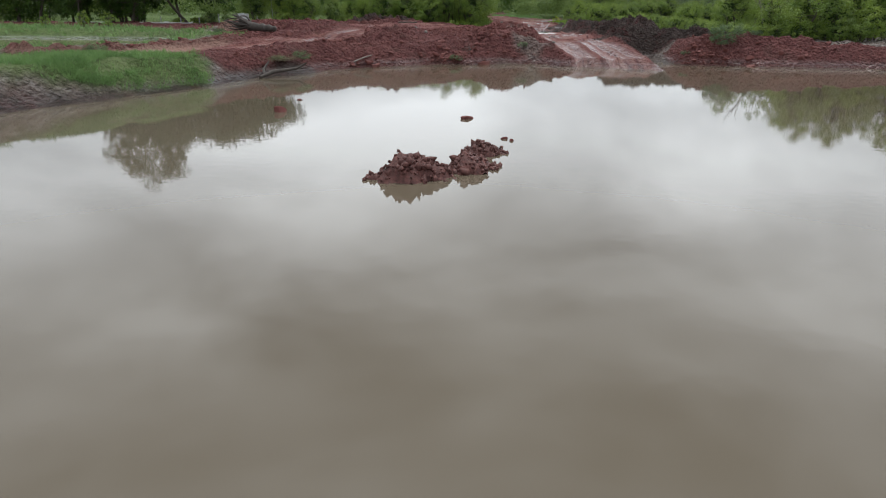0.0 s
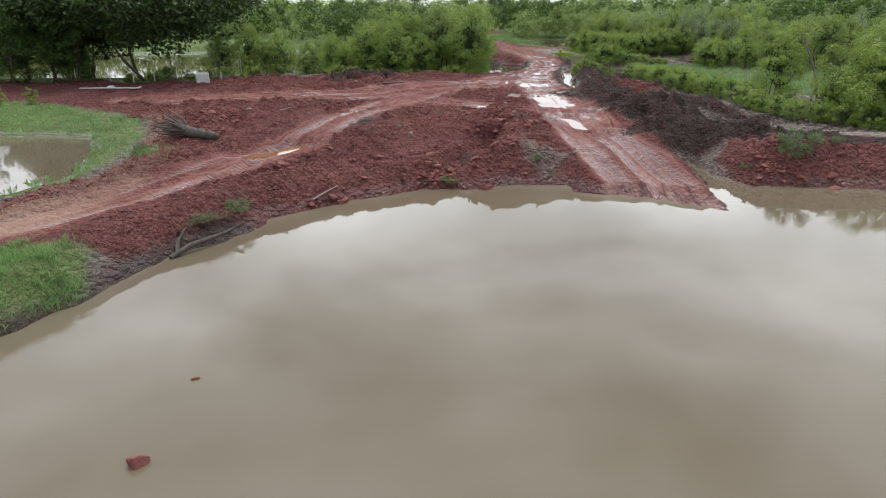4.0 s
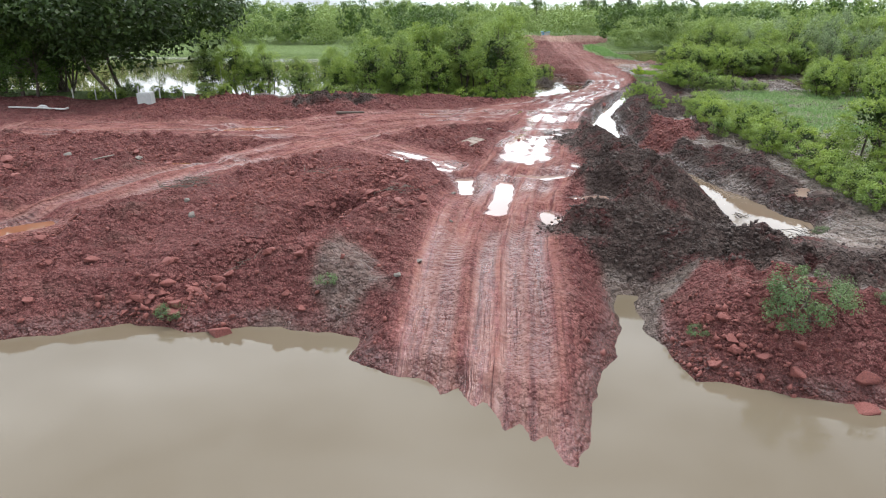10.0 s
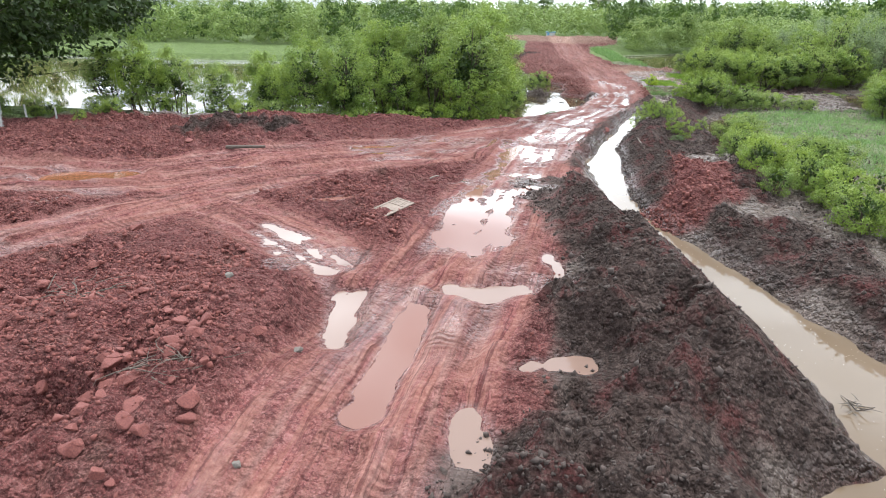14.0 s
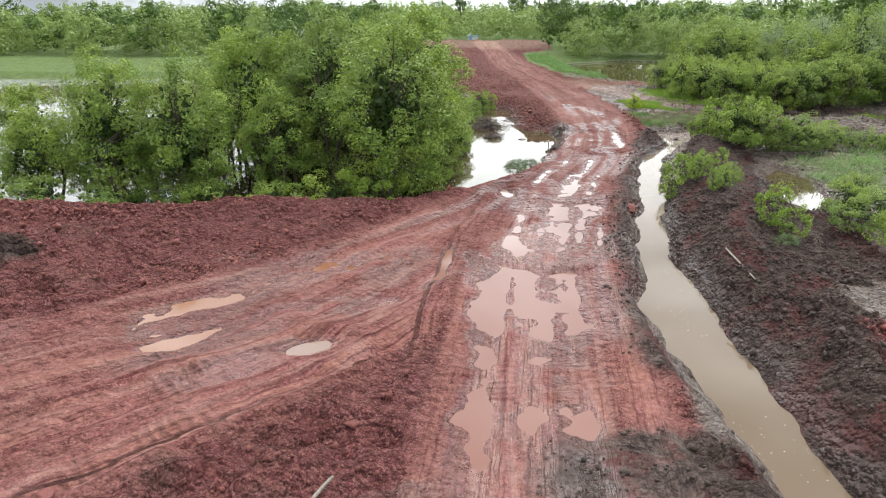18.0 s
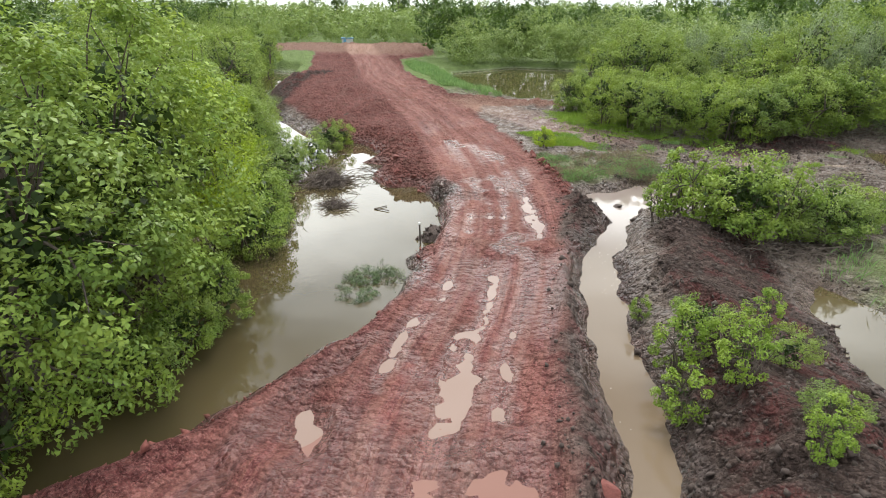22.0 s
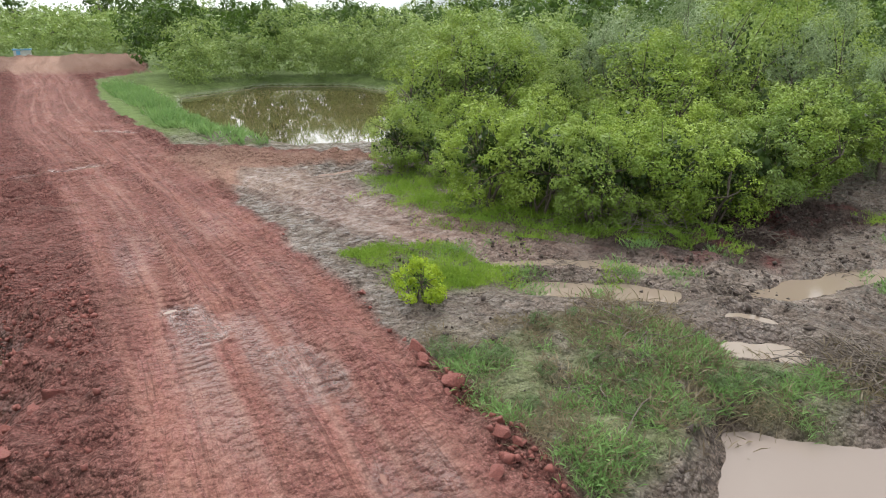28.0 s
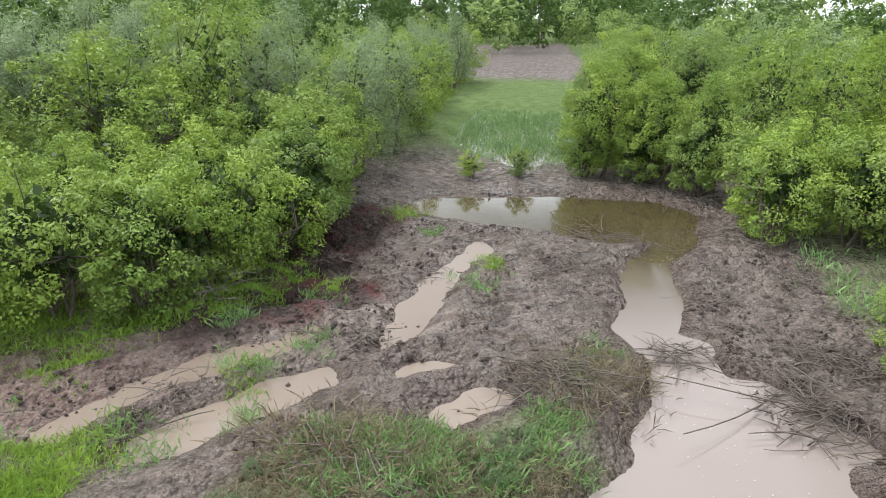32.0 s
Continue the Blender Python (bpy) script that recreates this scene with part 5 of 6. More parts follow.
for x, y, s in ((29.6, 57.6, 1.1), (28.4, 60.4, 0.95), (31.5, 55.8, 1.1), (34, 55, 1.0), (30.4, 61, 1.0)):
    set_tree(KINDS["thicket"][rng.integers(4)], x, y, s)
for x, y, s in ((19.4, 46.7, 1.6), (18.9, 46.4, 1.2), (16.6, 46.6, 0.5), (5.4, 46.9, 0.55), (21.3, 46.8, 0.6), (-8.3, 39.3, 0.8), (0.8, 45.3, 0.6), (-9.3, 37.8, 0.5), (-17, 33, 0.8), (-15.2, 46.2, 0.6), (22.6, 56.2, 0.5), (18.9, 87.2, 0.6)):
    set_tree(KINDS["herb"][rng.integers(2)], x, y, s)
for x, y, s in ((-33.2, 63.2, 0.75), (-31.6, 64.6, 0.7), (-36, 62, 0.6)):
    set_tree(KINDS["sapling"][rng.integers(3)], x, y, s)
fill(GRASS_SPOTS[0], ["herb"], 16, (0.3, 0.55), 0.75)
# far woods
fill([(-70, 243), (120, 240), (180, 420), (-150, 420)], ["remote"], 280, (0.7, 0.95), 6, True)
fill([(-18, 242), (20, 242), (22, 250), (-20, 250)], ["wood"], 26, (0.6, 0.8), 2.5, True)
fill([(-170, 192), (-40, 182), (-30, 186), (-34, 200), (-170, 216)], ["far", "far", "fardark"], 90, (0.8, 1.1), 4.5, True)
fill([(-150, 205), (-50, 190), (-30, 204), (-30, 240), (-150, 280)], ["far", "wood"], 110, (0.6, 1.0), 6, True)
fill([(-7, 154), (-7, 188), (-24, 204), (-28, 240), (-44, 240), (-34, 154)], ["wood", "wood", "fardark"], 50, (0.6, 1.0), 4.0, True)
fill([(198, 108), (222, 104), (230, 170), (200, 158)], ["grove"], 30, (0.8, 1.2), 5, True)
fill([(140, 84), (206, 74), (206, 116), (140, 112)], ["wood", "grove"], 30, (1.0, 1.5), 6, True)
fill([(140, 146), (206, 160), (206, 210), (140, 200)], ["wood", "grove"], 30, (1.0, 1.5), 6, True)
fill([(140, 60), (320, 40), (380, 420), (140, 420)], ["remote", "remote", "remotedark"], 200, (1.1, 1.6), 9, True)
fill([(-160, 85), (-72, 92), (-80, 150), (-220, 260), (-330, 200)], ["remote", "remote", "remotedark"], 140, (0.8, 1.0), 8, True)
fill([(-90, 78), (-46, 82), (-42, 92), (-60, 94), (-120, 92)], ["dark", "mid"], 30, (0.8, 1.1), 4)
fill([(-330, 420), (420, 420), (520, 800), (-420, 800)], ["remote"], 300, (1.1, 1.4), 14, True)
for mat, pieces in WOODS.items():
    stuff = "trunks" if mat == BARK else "foliage"
    tagged(new("far_wood_" + stuff, poly_mesh("far_wood_" + stuff, *joined(pieces), mat)), "distant green woods of many broadleaf trees", "woods", kind="stuff")


# ---- stones, clods and grass ----
# a small eight-sided lump
ICO_V = np.array([(1, 0, 0), (-1, 0, 0), (0, 1, 0), (0, -1, 0), (0, 0, 1), (0, 0, -1)], float)
ICO_F = np.array([(0, 2, 4), (2, 1, 4), (1, 3, 4), (3, 0, 4), (2, 0, 5), (1, 2, 5), (3, 1, 5), (0, 3, 5)])


def turns(n):
    q = rng.normal(size=(n, 4))
    q /= np.linalg.norm(q, axis=1, keepdims=True)
    w, x, y, z = q.T
    return np.stack([1 - 2 * (y * y + z * z), 2 * (x * y - z * w), 2 * (x * z + y * w), 2 * (x * y + z * w), 1 - 2 * (x * x + z * z), 2 * (y * z - x * w),
                     2 * (x * z - y * w), 2 * (y * z + x * w), 1 - 2 * (x * x + y * y)], 1).reshape(n, 3, 3)


def lump_arrays(places, sizes):
    """Many small angular lumps of earth or stone."""
    n = len(places)
    v = ICO_V[None] * rng.uniform(0.6, 1.4, (n, len(ICO_V), 1)) * rng.uniform(0.55, 1.3, (n, 1, 3))
    v = np.einsum("nij,nkj->nki", turns(n), v) * np.asarray(sizes)[:, None, None] + np.asarray(places)[:, None]
    f = ICO_F[None] + (np.arange(n) * len(ICO_V))[:, None, None]
    return v.reshape(-1, 3), f.reshape(-1, 3)


def sampler(lo, hi, count, weight):
    """Spots inside a box where the weight of the grid's fields is high, with their heights."""
    out = []
    while len(out) < count:
        x, y = rng.uniform(lo[0], hi[0], 4000), rng.uniform(lo[1], hi[1], 4000)
        i, j = np.clip(np.searchsorted(XS, x), 0, len(XS) - 1), np.clip(np.searchsorted(YS, y), 0, len(YS) - 1)
        w = weight(*(g[j, i] for g in G[:7]), x, y)
        keep = rng.random(4000) < w
        out += list(zip(x[keep], y[keep], G[0][j, i][keep]))
    return np.array(out[:count])


def red_weight(h, red, dark, grass, pale, tread, wet, x, y):
    return red * (1 - dark) * (pale < 0.12) * (h > 0.04) * (0.12 + 0.88 * smooth(vnoise(x, y, 3.5, 201), -0.1, 0.6))


def dark_weight(h, red, dark, grass, pale, tread, wet, x, y):
    return dark * (h > 0.45) * (0.3 + 0.7 * smooth(vnoise(x, y, 2.5, 202), -0.2, 0.6))


def mud_weight(h, red, dark, grass, pale, tread, wet, x, y):
    return (1 - red) * (1 - grass) * (h > 0.5) * (0.1 + 0.9 * smooth(vnoise(x, y, 2.0, 203), 0.1, 0.6))


for name, mat, lo, hi, n, weight, size, label in (("clods", ROCK_RED, (-22, 36), (20, 128), 52000, red_weight, 0.026, "loose red clods and gravel on the earth"), ("clods", ROCK_DARK, (10, 48), (24, 128), 26000, dark_weight, 0.022, "loose dark clods of dug mud"),
                                                  ("clods", ROCK_DARK, (14, 50), (42, 124), 22000, mud_weight, 0.024, "small lumps of grey-brown mud")):
    spots = sampler(lo, hi, n, weight)
    sizes = size * (0.6 + rng.gamma(0.7, 1.0, n)).clip(0.5, 4.6)
    spots[:, 2] += 0.25 * sizes
    tagged(new(name, poly_mesh(name, *lump_arrays(spots, sizes), mat)), label, "clods", kind="stuff")


def rock_mesh(name, mat, seed):
    """An angular block: the hull of a few corners, with bevelled edges."""
    own = random.Random(seed)
    bm = bmesh.new()
    for _ in range(13):
        d = Vector((own.gauss(0, 1), own.gauss(0, 1), own.gauss(0, 1))).normalized()
        bm.verts.new((d.x, d.y * own.uniform(0.6, 0.95), d.z * 0.62))
    hull = bmesh.ops.convex_hull(bm, input=bm.verts)
    bmesh.ops.delete(bm, geom=[v for v in hull["geom_interior"] if isinstance(v, bmesh.types.BMVert)], context="VERTS")
    bmesh.ops.bevel(bm, geom=bm.edges[:], offset=0.07, segments=1, affect="EDGES")
    bmesh.ops.subdivide_edges(bm, edges=[e for e in bm.edges if e.calc_length() > 0.45], cuts=1, use_grid_fill=True)
    for v in bm.verts:
        v.co *= 1 + 0.10 * noise.noise(v.co * 3.3 + Vector((seed * 3.7, 0, 0)))
    mesh = bpy.data.meshes.new(name)
    bm.to_mesh(mesh)
    bm.free()
    mesh.materials.append(mat)
    return mesh


RED_ROCKS = [rock_mesh("red_rock", ROCK_RED, n + 1) for n in range(6)]
GREY_ROCKS = [rock_mesh("grey_rock", ROCK_GREY, n + 11) for n in range(4)]
CLOD_ROCKS = [rock_mesh("mud_lump", ROCK_DARK, n + 21) for n in range(4)]


def rock(x, y, size, kinds, label, z=None, group="rocks on the earth"):
    ob = tagged(new("rock", kinds[rng.integers(len(kinds))]), label, "rock", group)
    s = size * rng.uniform(0.8, 1.2, 3)
    ob.matrix_world = pose(x, y, (height_at(x, y) if z is None else z) + 0.2 * size, rng.uniform(-25, 25), rng.uniform(-25, 25), rng.uniform(0, 360)) @ Matrix.Diagonal((*s, 1))
    return ob


RED_LABEL, GREY_LABEL = "angular red laterite rock lying on the earth", "pale grey stone lying on the earth"
for x, y, r in ((2.7, 44.9, 0.42), (0.9, 45.3, 0.32), (-4.8, 42.6, 0.34), (18.8, 45.2, 0.26), (20.4, 45.2, 0.3), (20.2, 44.5, 0.34), (-14.4, 55.2, 0.45), (6.7, 52.6, 0.22), (6.2, 52.8, 0.24), (6.6, 55.2, 0.18), (5.7, 52.1, 0.25), (7.0, 53.4, 0.2),
                (4.2, 47.6, 0.26), (4.5, 47.9, 0.2), (3.2, 47.4, 0.25), (2.2, 46.6, 0.22), (-0.5, 45.6, 0.3), (-1.6, 45.2, 0.22), (2.6, 73, 0.25), (11.2, 114.2, 0.22), (11.8, 114.2, 0.2), (18.0, 113.8, 0.2), (18.3, 117.2, 0.16), (11.5, 118.8, 0.2),
                (2.6, 92.6, 0.25), (22.6, 45.4, 0.28), (23.5, 44.6, 0.3), (21.3, 46.2, 0.22), (-10.9, 48, 0.35), (-7.5, 44.3, 0.32), (-2.9, 46.6, 0.25), (9, 71, 0.16), (10.9, 119.4, 0.18), (18.4, 121, 0.14), (3.0, 70.8, 0.18)):
    rock(x, y, r, RED_ROCKS, RED_LABEL)
for x, y, r in ((-1.35, 50.3, 0.24), (-2.1, 51.2, 0.17), (7.6, 47.4, 0.15), (7.9, 49, 0.16), (3.6, 53.4, 0.14), (-9.6, 58.5, 0.25), (7.5, 57, 0.16), (4.9, 58.6, 0.14), (-12.5, 57, 0.3), (8.2, 53, 0.12)):
    rock(x, y, r, GREY_ROCKS, GREY_LABEL)
for x, y, r in ((20.6, 110.1, 0.22), (21.3, 109.1, 0.26), (20.7, 108.1, 0.28)):
    rock(x, y, r, CLOD_ROCKS, "dark mud lump standing in the water", 0.4, "mud lumps in the water")
spots = sampler((-20, 38), (17, 125), 110, red_weight)
for x, y, z in spots:
    rock(x, y, 0.1 + 0.2 * rng.random() ** 2, RED_ROCKS, RED_LABEL)
for lo, hi, n in (((-0.5, 45.2), (4.2, 49.6), 46), ((3.4, 51.6), (6.6, 56.6), 40), ((4, 49.5), (8.2, 57), 24), ((16.5, 44.6), (27, 47), 36), ((-8.5, 39.5), (1, 47), 34), ((-16, 52), (-4, 60), 26), ((10, 112.6), (12.6, 121), 14), ((17.6, 111), (19, 124), 14)):
    for x, y, z in sampler(lo, hi, n, red_weight):
        rock(x, y, 0.09 + 0.2 * rng.random() ** 1.6, RED_ROCKS, RED_LABEL)
for x, y, r in ((-5.95, 23.8, 0.3), (0.8, 22.5, 0.24), (-5.9, 27.05, 0.12)):
    rock(x, y, r, RED_ROCKS, "brown rock rising out of the pond water", -0.02, "rocks in the pond")


def heap(name, x, y, rx, ry, tall, turn, mat, label, lumps, size, level=0.0):
    """A crumbly heap of earth rising from the water, with loose lumps on it."""
    n = 26
    g = np.linspace(-1, 1, n)
    u, v = np.meshgrid(g, g)
    r = np.hypot(u, v)
    z = tall * np.clip(1 - r**1.5, -0.4, 1) * (1 + 0.35 * vnoise(u * rx + x, v * ry + y, 0.5, 301)) + 0.16 * vnoise(u * rx, v * ry, 0.3, 302) * (r < 1) + 0.1 * vnoise(u * rx + 9, v * ry, 0.16, 305) - 0.04
    mesh = sheet(name, g * rx, g * ry, z, mat)
    thing = tagged(new(name), label, "earth heap", "earth islands in the pond")
    thing.matrix_world = pose(x, y, level, 0, 0, turn)
    body = new("mound", mesh)
    body.parent = thing
    k = rng.integers(0, n, (lumps, 2))
    spots = np.stack([g[k[:, 0]] * rx, g[k[:, 1]] * ry, z[k[:, 1], k[:, 0]]], 1) + rng.normal(size=(lumps, 3)) * (0.03, 0.03, 0.01)
    spots = spots[spots[:, 2] > -0.03]
    top = new("loose_soil", poly_mesh("loose_soil", *lump_arrays(spots, size * (0.5 + rng.gamma(1.4, 0.5, len(spots))).clip(0.5, 3)), mat))
    top.parent = thing
    tagged(top, kind="stuff")
    return thing


heap("earth_island", -0.75, 14.35, 1.05, 0.7, 0.5, 8, ISLAND, "crumbly dark red earth island in the muddy pond", 420, 0.05)
heap("earth_island", 0.68, 15.15, 0.68, 0.62, 0.3, 30, ISLAND, "low crumbly red earth island in the muddy pond", 260, 0.045)
heap("earth_island", 1.06, 16.9, 0.6, 0.5, 0.3, 20, ISLAND, "low crumbly red earth island in the muddy pond", 240, 0.045)
heap("earth_island", 12.8, 107.8, 0.95, 0.7, 0.4, 10, ROCK_DARK, "dark mud island beside the road in the pond", 260, 0.05)
for x, y, r in ((1.75, 18.9, 0.12), (1.95, 18.6, 0.1), (1.6, 17.7, 0.09), (0.2, 14.9, 0.09), (0.45, 14.7, 0.1)):
    rock(x, y, r, RED_ROCKS, "small red clod rising out of the pond", -0.02, "rocks in the pond")


def blades(spots, long, per, mat, name, label, lean=0.55, wide=0.09, spread=0.12):
    """Tufts of grass blades."""
    n = len(spots) * per
    base = np.repeat(np.asarray(spots), per, 0) + rng.normal(size=(n, 3)) * (spread, spread, 0)
    up = np.stack([rng.normal(size=n) * lean, rng.normal(size=n) * lean, np.ones(n)], 1)
    up /= np.linalg.norm(up, axis=1, keepdims=True)
    size = (long * rng.uniform(0.5, 1.3, n))[:, None]
    side = np.cross(up, rng.normal(size=(n, 3)))
    side /= np.linalg.norm(side, axis=1, keepdims=True)
    mid, tip = base + up * size * 0.55, base + up * size + (0, 0, -0.12) * size
    w = size * wide
    verts = np.stack([base - (0, 0, 0.03), mid + side * w, tip, mid - side * w], 1).reshape(-1, 3)
    tagged(new(name, poly_mesh(name, verts, np.arange(4 * n).reshape(-1, 4), mat)), label, "grass", kind="stuff")


def spots_in(outline, count, above=0.0):
    p = np.array(outline)
    out = []
    while len(out) < count:
        x, y = rng.uniform(p[:, 0].min(), p[:, 0].max(), 2000), rng.uniform(p[:, 1].min(), p[:, 1].max(), 2000)
        keep = (to_poly(x, y, outline) < 0.25 * vnoise(x, y, 0.8, 401)) & (vnoise(x, y, 1.3, 402) + 0.6 * vnoise(x, y, 0.5, 403) > rng.uniform(-0.7, 0.7, 2000))
        out += [(a, b, height_at(a, b)) for a, b in zip(x[keep], y[keep]) if height_at(a, b) > above]
    return out[:count]


thin = dict(wide=0.035, lean=0.75)
trampled = [p for p in spots_in(GRASS_SPOTS[0], 1500, 0.4) if vnoise(np.array([p[0]]), np.array([p[1]]), 0.9, 78)[0] > -0.22]
blades(trampled, 0.25, 12, GRASS, "grass", "green trampled grass beside the dirt road", wide=0.042, lean=1.1)
blades(spots_in(GRASS_SPOTS[5], 800, 0.4), 0.2, 12, GRASS_FRESH, "grass", "low fresh grass strip beside the wheel tracks", wide=0.04, lean=0.9)
blades(spots_in(GRASS_SPOTS[0], 620, 0.4), 0.3, 12, STRAW, "grass", "dry flattened grass beside the dirt road", wide=0.03, lean=1.3)
blades(spots_in(GRASS_SPOTS[1], 900, 0.4), 0.3, 14, GRASS_FRESH, "grass", "green grass along the thicket edge", **thin)
blades(spots_in(GRASS_SPOTS[2], 700, 0.4), 0.6, 9, GRASS, "grass", "green grass strip beside the pond", wide=0.07)
blades(spots_in(GRASS_SPOTS[3], 2400, 0.02), 0.3, 13, GRASS, "grass", "thick green grass mound on the bank", wide=0.04)
blades(spots_in(GRASS_SPOTS[4], 900, 1.09), 0.45, 9, GRASS, "grass", "green grass round the fish pond", wide=0.06)
blades(spots_in(MEADOW, 3600, 0.3), 0.4, 9, GRASS, "grass", "green wet meadow grass behind the hedge", wide=0.05, spread=0.3)


# ---- single things ----
def part(name, bm, mat, parent, label=""):
    """Links a bmesh as one mesh under a thing or a part."""
    mesh = bpy.data.meshes.new(name)
    bm.to_mesh(mesh)
    bm.free()
    mesh.materials.append(mat)
    ob = new(name, mesh)
    ob.parent = parent
    return tagged(ob, label)


def box(sx, sy, sz, at=(0, 0, 0), bevel=0.01):
    bm = bmesh.new()
    bmesh.ops.create_cube(bm, size=1.0)
    bmesh.ops.scale(bm, vec=(sx, sy, sz), verts=bm.verts)
    bmesh.ops.translate(bm, vec=at, verts=bm.verts)
    if bevel:
        bmesh.ops.bevel(bm, geom=bm.edges[:], offset=bevel, segments=2, affect="EDGES")
    return bm


def thing_at(name, x, y, z, turn, label, category, group="", tilt=(0, 0)):
    ob = tagged(new(name), label, category, group)
    ob.matrix_world = pose(x, y, z, tilt[0], tilt[1], turn)
    return ob


def wood_part(name, pieces, mat, parent, label=""):
    ob = new(name, poly_mesh(name, *joined(pieces), mat, True))
    ob.parent = parent
    return tagged(ob, label)


def water_tank(x, y):
    t = thing_at("water_tank", x, y, height_at(x, y), 12, "white plastic tank in a steel cage on red earth", "tank")
    part("pallet", box(1.2, 1.0, 0.12, (0, 0, 0.06)), WOOD_OLD, t, "grey wooden pallet")
    body = part("body", box(1.12, 0.94, 0.95, (0, 0, 0.62), 0.08), WHITE_PLASTIC, t, "white plastic body")
    lid = bmesh.new()
    bmesh.ops.create_cone(lid, segments=20, radius1=0.1, radius2=0.09, depth=0.06, cap_ends=True)
    bmesh.ops.translate(lid, vec=(0, 0, 1.12), verts=lid.verts)
    part("lid", lid, WHITE_PLASTIC, body, "white screw lid")
    for k in range(5):
        for side in (-1, 1):
            part("cage_bar", box(0.02, 0.02, 0.98, (-0.52 + 0.26 * k, side * 0.49, 0.62), 0), STEEL, t)
    for z in (0.2, 0.48, 0.76, 1.06):
        for side in (-1, 1):
            part("cage_bar", box(1.16, 0.02, 0.02, (0, side * 0.505, z), 0), STEEL, t)
            part("cage_bar", box(0.02, 1.0, 0.02, (side * 0.58, 0, z), 0), STEEL, t)
    return t


def old_door(x, y):
    t = thing_at("old_door", x, y, height_at(x, y) + 0.2, 66.5, "weathered wooden door panel lying on red mud", "door", tilt=(5, -4))
    part("panel", box(1.72, 0.86, 0.025), WOOD_OLD, t)
    for side in (-1, 1):
        part("stile", box(1.74, 0.09, 0.045, (0, side * 0.4, 0.012), 0.006), WOOD_OLD, t)
    for k in (-0.82, -0.25, 0.3, 0.82):
        part("rail", box(0.09, 0.7, 0.044, (k, 0, 0.012), 0.006), WOOD_OLD, t)
    for k in (0.42, 0.52, 0.62):
        for side in (-0.16, 0.16):
            part("slot", box(0.03, 0.15, 0.012, (k, side, 0.012), 0.002), BARK, t, "dark slot in the panel")
    part("mud_patch", box(0.5, 0.3, 0.012, (-0.5, -0.1, 0.02), 0.005), ROCK_RED, t, "smear of red mud")
    return t


water_tank(-22.6, 77.6)
old_door(6.45, 67.8)
pipe = thing_at("drain_pipe", -30, 74, height_at(-30, 74) + 0.22, -2, "long pale grey pipe lying on red earth", "pipe")
wood_part("tube", [tube([(-2.8, 0, 0), (0, 0.02, 0.02), (2.6, 0, 0)], [0.07] * 3, 10)], PVC, pipe)
wood_part("elbow", [tube([(2.6, 0, 0), (2.75, 0.05, 0.05), (2.85, 0.2, 0.1)], [0.085] * 3, 10)], PVC, pipe)
sack = tagged(new("sack", rock_mesh("sack", WHITE_PLASTIC, 41)), "white plastic sack lying beside the pipe", "sack")
sack.matrix_world = pose(-30.3, 75, height_at(-30.3, 75) + 0.15, 0, 0, 30) @ Matrix.Diagonal((0.5, 0.35, 0.35, 1))

stump = thing_at("uprooted_stump", -13.6, 49.4, height_at(-13.6, 49.4) + 0.05, -22, "grey uprooted tree stump with spread roots", "stump")
log_path = [(-0.5 + 0.28 * k, 0.07 * math.sin(2.1 * k), 0.3 - 0.02 * k + 0.04 * math.sin(3.3 * k)) for k in range(9)]
wood_part("trunk", [tube(log_path + [(1.8, 0.05, 0.14)], [0.36, 0.3, 0.31, 0.26, 0.28, 0.23, 0.25, 0.21, 0.19, 0.03], 9)], STUMPWOOD, stump)
for k in range(26):
    a = rng.uniform(-1.5, 1.5)
    end = (-0.5 - rng.uniform(0.8, 2.1), math.sin(a) * rng.uniform(0.5, 1.1), 0.3 + math.cos(a) * rng.uniform(-0.1, 1.0))
    wood_part("root", [limb((-0.35, 0.2 * math.sin(a), 0.28 + 0.15 * math.cos(a)), end, 0.085, 0.018, 0.2, 6, 6)], STUMPWOOD, stump)

snag = thing_at("driftwood", 0, 0, 0, 0, "grey forked dead branch lying at the waterline", "driftwood")
wood_part("stem", [tube([(-9.75, 35.4, 0.05), (-9.2, 36.2, 0.28), (-8.7, 36.9, 0.3), (-8.2, 37.5, 0.35), (-7.7, 37.6, 0.62)], [0.1, 0.11, 0.09, 0.07, 0.04], 8)], STUMPWOOD, snag)
wood_part("fork", [tube([(-9.6, 35.7, 0.15), (-9.75, 36.3, 0.4), (-9.6, 36.9, 0.75)], [0.09, 0.07, 0.04], 7)], STUMPWOOD, snag)

dead = thing_at("dead_tree", 31, 66, height_at(31, 66), 0, "bare pale leaning dead tree behind the hedge", "tree")
wood_part("trunk", [tube([(0, 0, -0.2), (-0.5, 0, 2), (-1.2, 0.1, 3.8), (-2.1, 0, 5.3), (-2.8, 0.1, 6.2)], [0.11, 0.09, 0.07, 0.05, 0.02], 7)], DEADWOOD, dead)
for k, (z0, dx, dz) in enumerate(((3.0, -1.3, 1.4), (3.8, 0.8, 1.6), (4.4, -1.6, 0.9), (4.9, 0.4, 1.3), (2.4, 1.0, 1.2))):
    x0 = -0.33 * z0
    wood_part("branch", [limb((x0 * 0.95, 0, z0), (x0 + dx, rng.normal() * 0.5, z0 + dz), 0.04, 0.01, 0.12, 5, 5)], DEADWOOD, dead)


